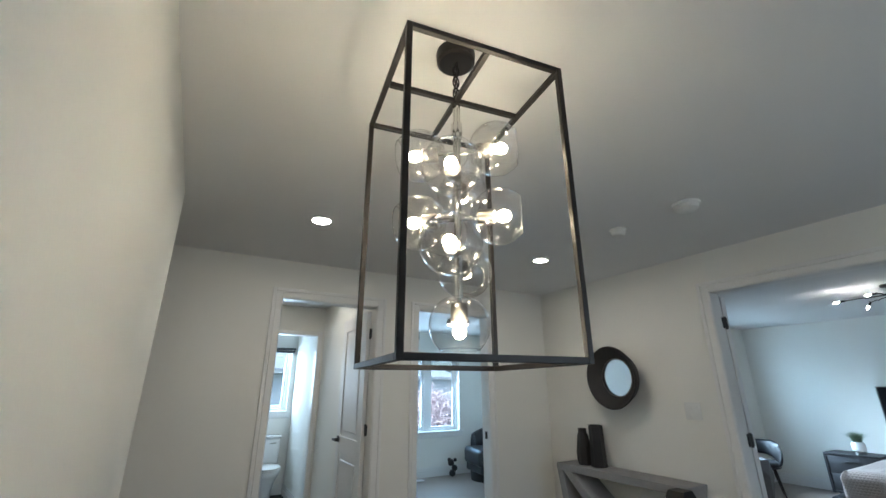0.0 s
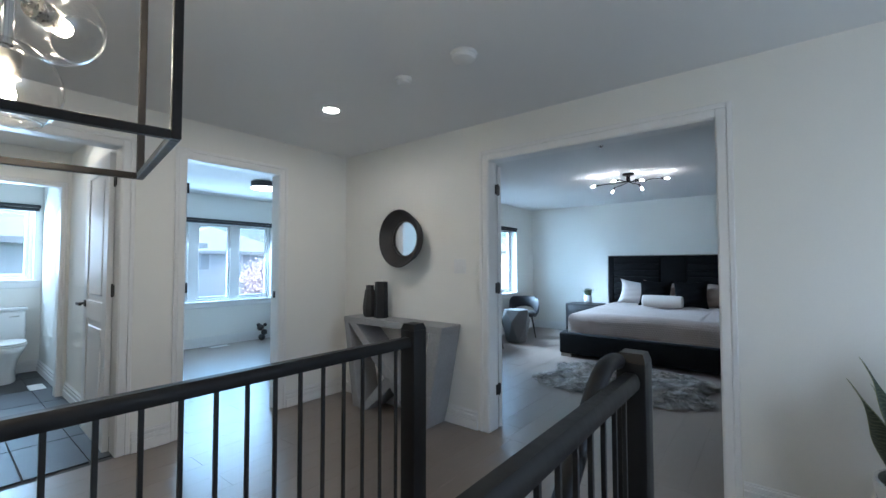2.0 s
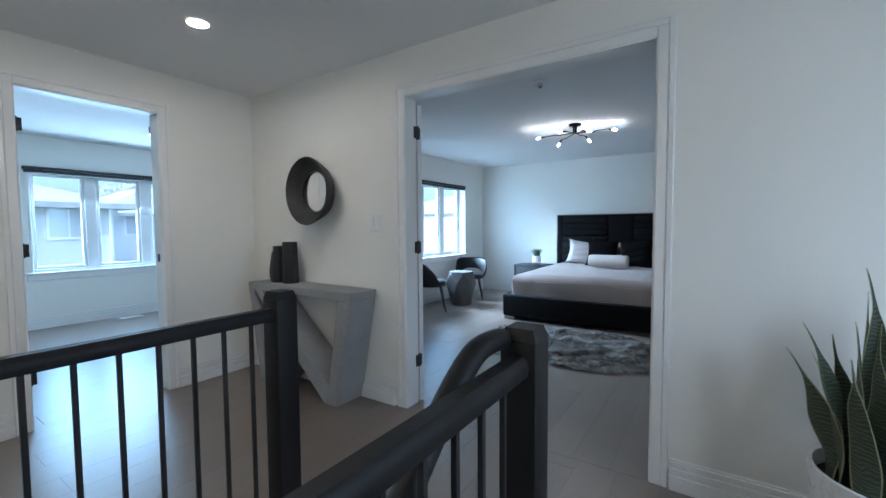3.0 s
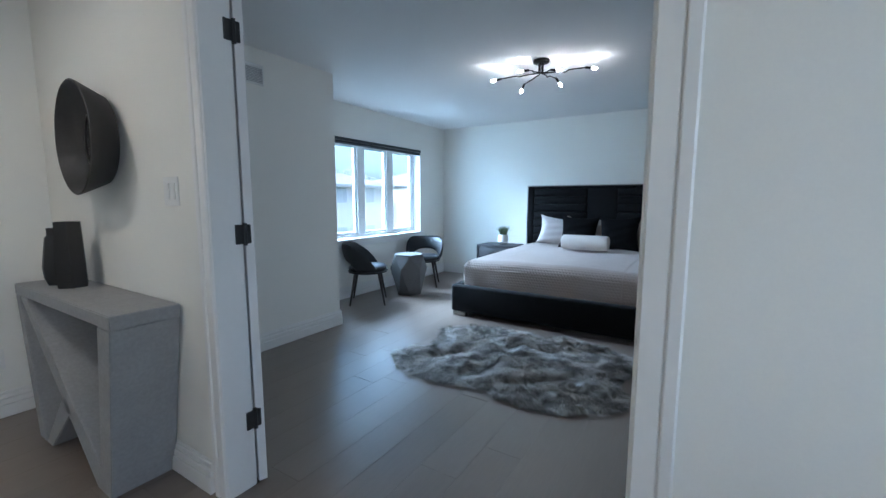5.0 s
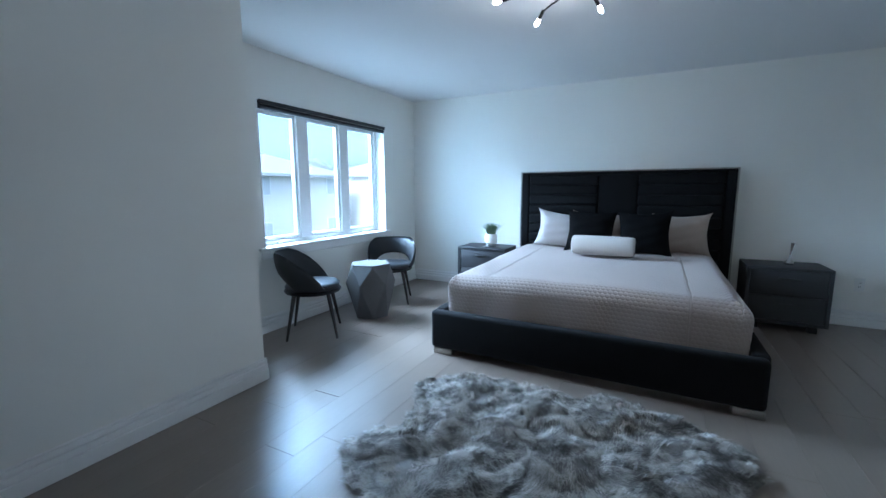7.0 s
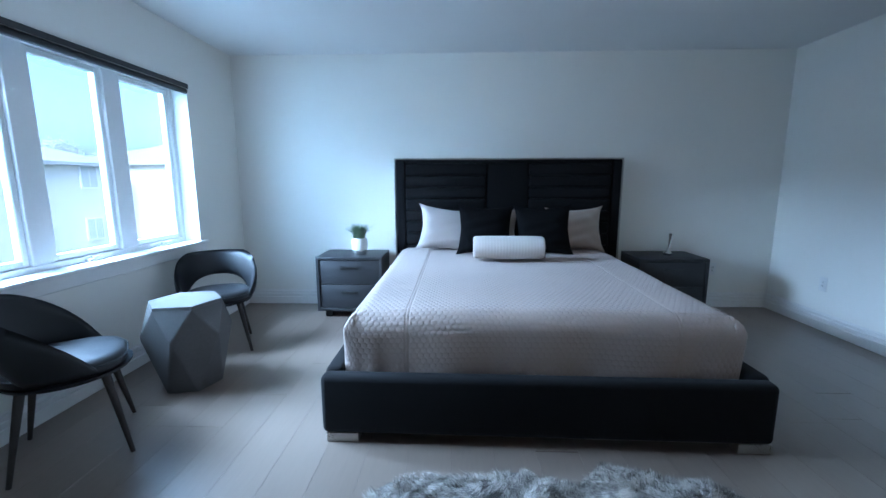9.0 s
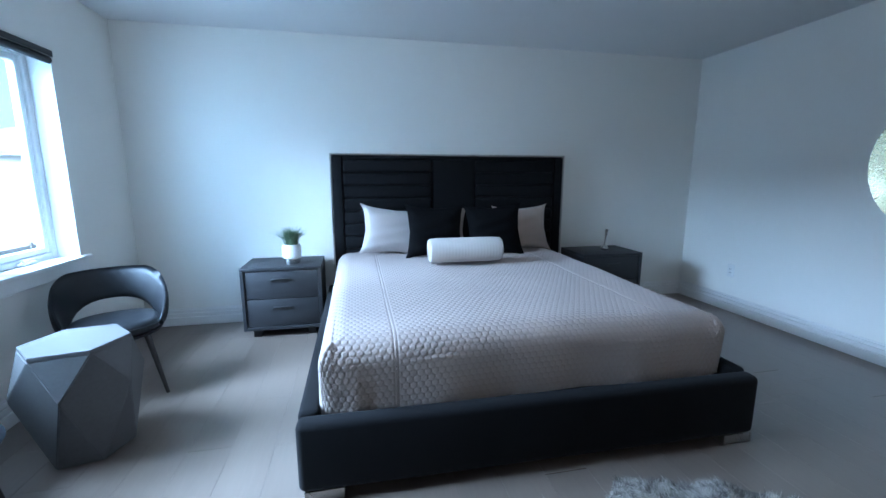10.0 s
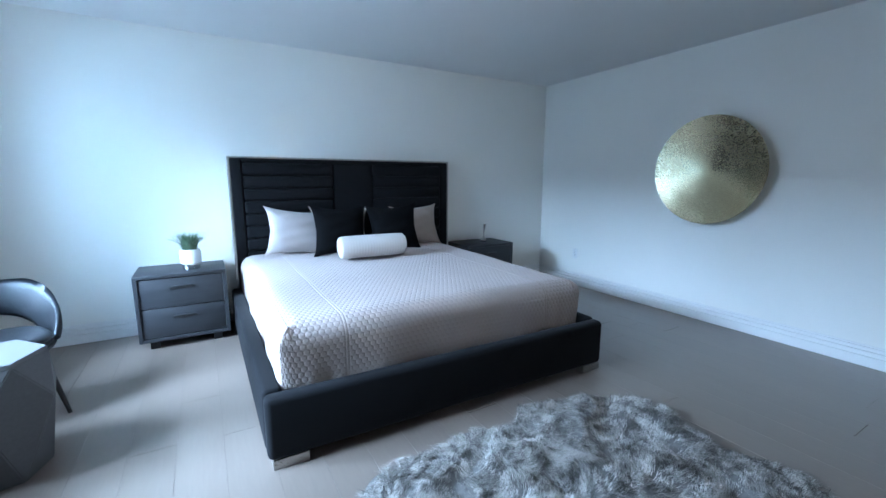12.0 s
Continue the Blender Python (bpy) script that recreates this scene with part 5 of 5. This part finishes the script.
def armchair():
    a = thing("armchair", pose(-4.55, 1.20, 0, 0, 0, -100) @ Matrix.Scale(1.1, 4), "dark leather tub armchair with a cream cushion", "armchair")
    part("seat", nbox((-0.28, -0.30, 0.20), (0.32, 0.30, 0.43), 0.06, 4), M["leather"], a)
    cols = 40
    rows = []
    for j in range(cols):
        s = -1 + 2 * j / (cols - 1)
        ang = math.pi + s * radians(112)
        top = 0.74 - 0.16 * abs(s) ** 2
        col = []
        for k in range(8):
            z = 0.12 + (top - 0.12) * k / 7
            col.append(((0.36 + 0.05 * math.sin(math.pi * k / 7) ** 0.5) * math.cos(ang), (0.38 + 0.05) * math.sin(ang), z))
        for k in range(7, -1, -1):
            z = 0.12 + (top - 0.12) * k / 7
            col.append(((0.33 - 0.05 * math.sin(math.pi * k / 7) ** 0.5) * math.cos(ang), 0.31 * math.sin(ang), z))
        rows.append(col)
    sheet("backrest", np.array(rows), M["leather"], a, wrap=True)
    for row in (rows[0], rows[-1]):
        bm = bmesh.new()
        bm.faces.new([bm.verts.new(q) for q in row])
        part("arm_end", bm, M["leather"], a, smooth=None)
    part("plinth", lathe(bmesh.new(), [(0, 0), (0.30, 0), (0.31, 0.12), (0, 0.12)], 32), M["blackwood"], a)
    part("base", nbox((-0.25, -0.27, 0.11), (0.29, 0.27, 0.21), 0.02), M["leather"], a)


armchair()
pillow(pose(-4.58, 1.28, 0.473, -18, 0, -8), 0.40, 0.40, 0.13, M["cream"], "cream cushion on the dark armchair")
o = thing("floor_ornament", pose(-5.05, 0.76, 0), "small dark knotted ornament on the floor", "ornament")
bm = bmesh.new()
for at, r in (((0, 0, 0.05), 0.055), ((0.02, 0.03, 0.13), 0.05), ((-0.01, -0.02, 0.21), 0.055), ((0.01, 0.05, 0.25), 0.03), ((0, -0.06, 0.26), 0.03)):
    ball(bm, at, r, 2)
part("body", bm, M["darkceramic"], o)


def floor_vent(m, label):
    v = thing("floor_vent", m, label, "vent")
    bm = nbox((-0.13, -0.06, 0), (0.13, 0.06, 0.004), 0.001, 1)
    part("plate", bm, M["plastic"], v)
    for i in range(9):
        part("slat", nbox((-0.11 + i * 0.0245, -0.045, 0.004), (-0.11 + i * 0.0245 + 0.012, 0.045, 0.006)), M["plastic"], v, smooth=None)


floor_vent(pose(-4.25, -2.05, 0.012, 0, 0, 0), "white floor vent in the dark bathroom tiles")
floor_vent(pose(-4.98, 0.05, 0.012, 0, 0, 90), "floor vent under the second bedroom window")


def toilet():
    """Two-piece toilet that faces +x."""
    t = thing("toilet", pose(-5.17, -2.26, 0.01), "white porcelain two-piece toilet under the window", "toilet")
    part("tank", nbox((0, -0.20, 0.40), (0.18, 0.20, 0.74), 0.03, 3), M["porcelain"], t)
    part("tank_lid", nbox((-0.005, -0.21, 0.74), (0.195, 0.21, 0.775), 0.012, 3), M["porcelain"], t)
    part("flush_lever", sweep(bmesh.new(), [(0.185, 0.14, 0.68), (0.20, 0.14, 0.68), (0.205, 0.06, 0.675)], 0.006, 8), M["chrome"], t)
    rows = []
    for z, sx, sy, cx in ((0.0, 0.22, 0.115, 0.33), (0.02, 0.225, 0.12, 0.33), (0.12, 0.21, 0.105, 0.34), (0.24, 0.215, 0.125, 0.38), (0.33, 0.245, 0.165, 0.42), (0.385, 0.26, 0.182, 0.44), (0.395, 0.25, 0.175, 0.44), (0.395, 0.0, 0.0, 0.44)):
        rows.append([(cx + sx * math.cos(a), sy * math.sin(a), z) for a in np.linspace(0, 2 * math.pi, 40, endpoint=False)])
    sheet("bowl", np.array(rows), M["porcelain"], t, wrap=True)
    for name, z, h, k in (("seat", 0.397, 0.018, 1.02), ("lid", 0.416, 0.02, 1.0)):
        rows = []
        for f, zz in ((0, z), (0.97, z), (1.0, z + 0.004), (1.0, z + h - 0.004), (0.97, z + h), (0, z + h)):
            rows.append([(0.44 + 0.255 * k * f * math.cos(a), 0.182 * k * f * math.sin(a), zz) for a in np.linspace(0, 2 * math.pi, 40, endpoint=False)])
        sheet(name, np.array(rows), M["plastic"], t, wrap=True)


toilet()

# ---------------------------------------------------------------- outside
GROUND = -3.0
setting("ground", nbox((-400, -400, GROUND - 0.5), (400, 400, GROUND)), M["lawn"], "lawn that runs out to the horizon")


def house(x0, x1, y0, y1, eave, label, siding=True, rise=1.9, openings=None):
    """A two-storey house with lapped siding, openings and a hipped roof; its front faces east."""
    h = thing("house", pose((x0 + x1) / 2, (y0 + y1) / 2, GROUND), label, "house", "neighbouring houses")
    w, d, e = (x1 - x0) / 2, (y1 - y0) / 2, eave - GROUND
    part("wall", nbox((-w, -d, 0), (w, d, e)), M["siding" if siding else "stucco"], h, smooth=None)
    if siding:
        bm = bmesh.new()
        k = int(e / 0.2)
        for i in range(k):
            z = i * e / k
            for p, q in (((w, -d), (w + 0.03, d)), ((-w, d), (w, d + 0.03)), ((-w, -d - 0.03), (w, -d))):
                g = bmesh.ops.create_cube(bm, size=1.0)["verts"]
                for vv in g:
                    vv.co = Vector((p[0] + (vv.co.x + 0.5) * (q[0] - p[0]), p[1] + (vv.co.y + 0.5) * (q[1] - p[1]), z + (vv.co.z + 0.5) * (e / k - 0.02)))
        part("siding", bm, M["siding"], h, smooth=None)
    o = 0.45
    bm = bmesh.new()
    lo = [bm.verts.new(v) for v in ((-w - o, -d - o, e), (w + o, -d - o, e), (w + o, d + o, e), (-w - o, d + o, e))]
    up = [bm.verts.new((v.co.x, v.co.y, e + 0.18)) for v in lo]
    if d > w:
        r0, r1 = bm.verts.new((0, -(d - w), e + rise)), bm.verts.new((0, d - w, e + rise))
        tops = [(up[0], up[1], r0), (up[1], up[2], r1, r0), (up[2], up[3], r1), (up[3], up[0], r0, r1)]
    else:
        r0, r1 = bm.verts.new((-(w - d) - 0.01, 0, e + rise)), bm.verts.new((w - d + 0.01, 0, e + rise))
        tops = [(up[0], up[1], r1, r0), (up[1], up[2], r1), (up[2], up[3], r0, r1), (up[3], up[0], r0)]
    for f in tops:
        bm.faces.new(f)
    for i in range(4):
        bm.faces.new((lo[i], lo[(i + 1) % 4], up[(i + 1) % 4], up[i]))
    bm.faces.new(lo[::-1])
    bmesh.ops.recalc_face_normals(bm, faces=bm.faces)
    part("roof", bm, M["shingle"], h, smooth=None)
    for z in (1.1, 3.9):
        for y in openings or np.arange(-d + 1.6, d - 1.0, 2.9):
            f = part("window", nbox((w + 0.0, y - 0.55, z), (w + 0.06, y + 0.55, z + 1.25), 0.01, 1), M["vinyl"], h, smooth=None)
            part("pane", nbox((w + 0.058, y - 0.47, z + 0.08), (w + 0.066, y - 0.02, z + 1.17)), M["hazepane"], f, smooth=None)
            part("pane", nbox((w + 0.058, y + 0.02, z + 0.08), (w + 0.066, y + 0.47, z + 1.17)), M["hazepane"], f, smooth=None)
    part("downpipe", nbox((w + 0.03, d - 0.25, 0), (w + 0.11, d - 0.17, e)), M["vinyl"], h, smooth=None)


# walls, roofs and panes carry the haze in their pale colours
house(-26, -15.5, -9.0, 3.4, 1.9, "siding house with a grey hipped roof, colours paled for haze", True, 1.9, (-4.6, 4.9))
house(-34, -24, 5.4, 12.5, 1.9, "siding house further off with a grey roof, colours paled for haze", True)
house(-30, -20, 15.5, 24.5, 2.1, "cream stucco house with a grey hipped roof, colours paled for haze", False)
house(-24, -15, 26.5, 36, 2.3, "cream stucco house with deep eaves, colours paled for haze", False)


def tree(x, y, height, spread, leaf, label, seed):
    t = thing("tree", pose(x, y, GROUND), label, "tree")
    rng = random.Random(seed)
    part("trunk", sweep(bmesh.new(), [(0, 0, 0), (0.05, 0.03, height * 0.3), (0, 0.08, height * 0.6), (0.1, 0, height * 0.9)], [0.16, 0.12, 0.08, 0.02], 10), M["bark"], t)
    bm, tips = bmesh.new(), []
    for i in range(14):
        a, z = rng.uniform(0, 6.28), height * rng.uniform(0.3, 0.8)
        r = spread * rng.uniform(0.5, 1.0) * (1.2 - 0.6 * z / height)
        e = (r * math.cos(a), r * math.sin(a), z + rng.uniform(0.4, 1.4))
        sweep(bm, [(0, 0.05, z), (e[0] * 0.5, e[1] * 0.5, z + 0.45), e], [0.05, 0.03, 0.01], 6)
        tips += [e, (e[0] * 0.6, e[1] * 0.6, z + 0.6)]
    part("limbs", bm, M["bark"], t)
    vs, fs = [], []
    for i in range(8000):
        c = rng.choice(tips)
        p = Vector(c) + Vector((rng.gauss(0, 0.42), rng.gauss(0, 0.42), rng.gauss(0, 0.38)))
        u = Vector((rng.uniform(-1, 1), rng.uniform(-1, 1), rng.uniform(-1, 1))).normalized() * 0.085
        w = u.orthogonal().normalized() * 0.055
        k = len(vs)
        vs += [p - u, p + w, p + u, p - w]
        fs.append((k, k + 1, k + 2, k + 3))
    me = bpy.data.meshes.new("crown")
    me.from_pydata([tuple(v) for v in vs], [], fs)
    me.materials.append(leaf)
    c = new("crown", me)
    c.parent = t


# the trees' haze lies in their washed-out leaf colours
tree(-22.5, 10.4, 3.1, 1.2, M["hazeredleaf"], "small tree with red autumn leaves, their colour paled for haze", 3)
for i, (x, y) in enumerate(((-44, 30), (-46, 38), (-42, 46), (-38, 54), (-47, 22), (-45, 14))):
    tree(x, y, 8.2 + 0.7 * (i % 3), 3.4, M["hazeleaf"], "tall leafy tree behind the houses, leaf colour greyed for haze", 5 + i)
fe = thing("fence", pose(-12.5, 15, GROUND), "weathered wooden garden fence", "fence")
for i in range(11):
    part("post", nbox((-0.05, -11 + i * 2.2, 0), (0.05, -10.9 + i * 2.2, 1.8)), M["fence"], fe, smooth=None)
    for j in range(14):
        y = -10.88 + i * 2.2 + j * 0.15
        part("board", nbox((-0.012, y, 0.08), (0.012, y + 0.138, 1.7)), M["fence"], fe, smooth=None)

# ---------------------------------------------------------------- floors, laid piece by piece


def plank_floor(name, x0, x1, y0, y1, label, hole=None, wide=0.19, length=1.75, seed=1, shift=0.0):
    """Boards along y on a subfloor; a hole is left for the stair."""
    z = 0.0
    bm = bmesh.new()
    spans = [(x0, x1, y0, y1)]
    if hole:
        hx0, hx1, hy0, hy1 = hole
        spans = [(x0, hx0, y0, y1), (hx1, x1, y0, y1), (hx0, hx1, hy1, y1)]
        if hy0 > y0:
            spans.append((hx0, hx1, y0, hy0))
    for a, b, c, d in spans:
        box(bm, (a, c, -0.25), (b, d, -0.0016))
    f = setting(name, bm, M["joint"], label)
    rng = random.Random(seed)
    made = {}
    u = x0
    while u < x1 - 1e-3:
        w = min(wide, x1 - u)
        v = y0 - rng.uniform(0.1, length * 0.95)
        while v < y1:
            e = v + length * rng.uniform(0.8, 1.1)
            pieces = [(max(v, y0), min(e, y1))]
            if hole and u + w > hole[0] and u < hole[1]:
                a, b = pieces[0]
                pieces = [(a, min(b, hole[2])), (max(a, hole[3]), b)]
            for a, b in pieces:
                if b - a > 0.04:
                    key = (round(w, 3), round(b - a, 2))
                    if key not in made:
                        g, hw, hl = 0.0004, w / 2, (b - a) / 2
                        bb = nbox((-hw + g, -hl + g, -0.0035), (hw - g, hl - g, 0.0), 0.0006, 1)
                        made[key] = mesh_of(bb, "plank", M["plank"])
                    o = new("plank", made[key])
                    o.parent = f
                    o.location = (u + w / 2, (a + b) / 2, z)
            v = e
        u += w
    return f


plank_floor("floor_hall", -1.72, 3.3, -6.2, -0.12, "grey-brown oak plank floor of the hall", hole=(0.23, 1.36, -3.43, STAIR_Y + 0.08), seed=2)
plank_floor("floor_bedroom", -2.14, 2.96, -0.12, 4.95, "grey-brown oak plank floor of the bedroom", seed=5)
plank_floor("floor_second_bedroom", -5.2, -1.72, -1.80, 1.72, "grey-brown oak plank floor of the second bedroom", seed=9)
fb = setting("floor_bathroom", nbox((-5.2, -3.30, -0.25), (-1.72, -1.80, 0.0)), M["grout"], "dark slate tile floor of the bathroom")
tm = mesh_of(nbox((-0.298, -0.148, 0.001), (0.298, 0.148, 0.010), 0.0015, 1), "tile", M["tile"])
for i in range(6):
    for j in range(5):
        o = new("tile", tm)
        o.parent = fb
        o.location = (-1.76 - 0.3 - i * 0.604 + (0.0 if j % 2 else 0.0), -1.95 - j * 0.303, 0)
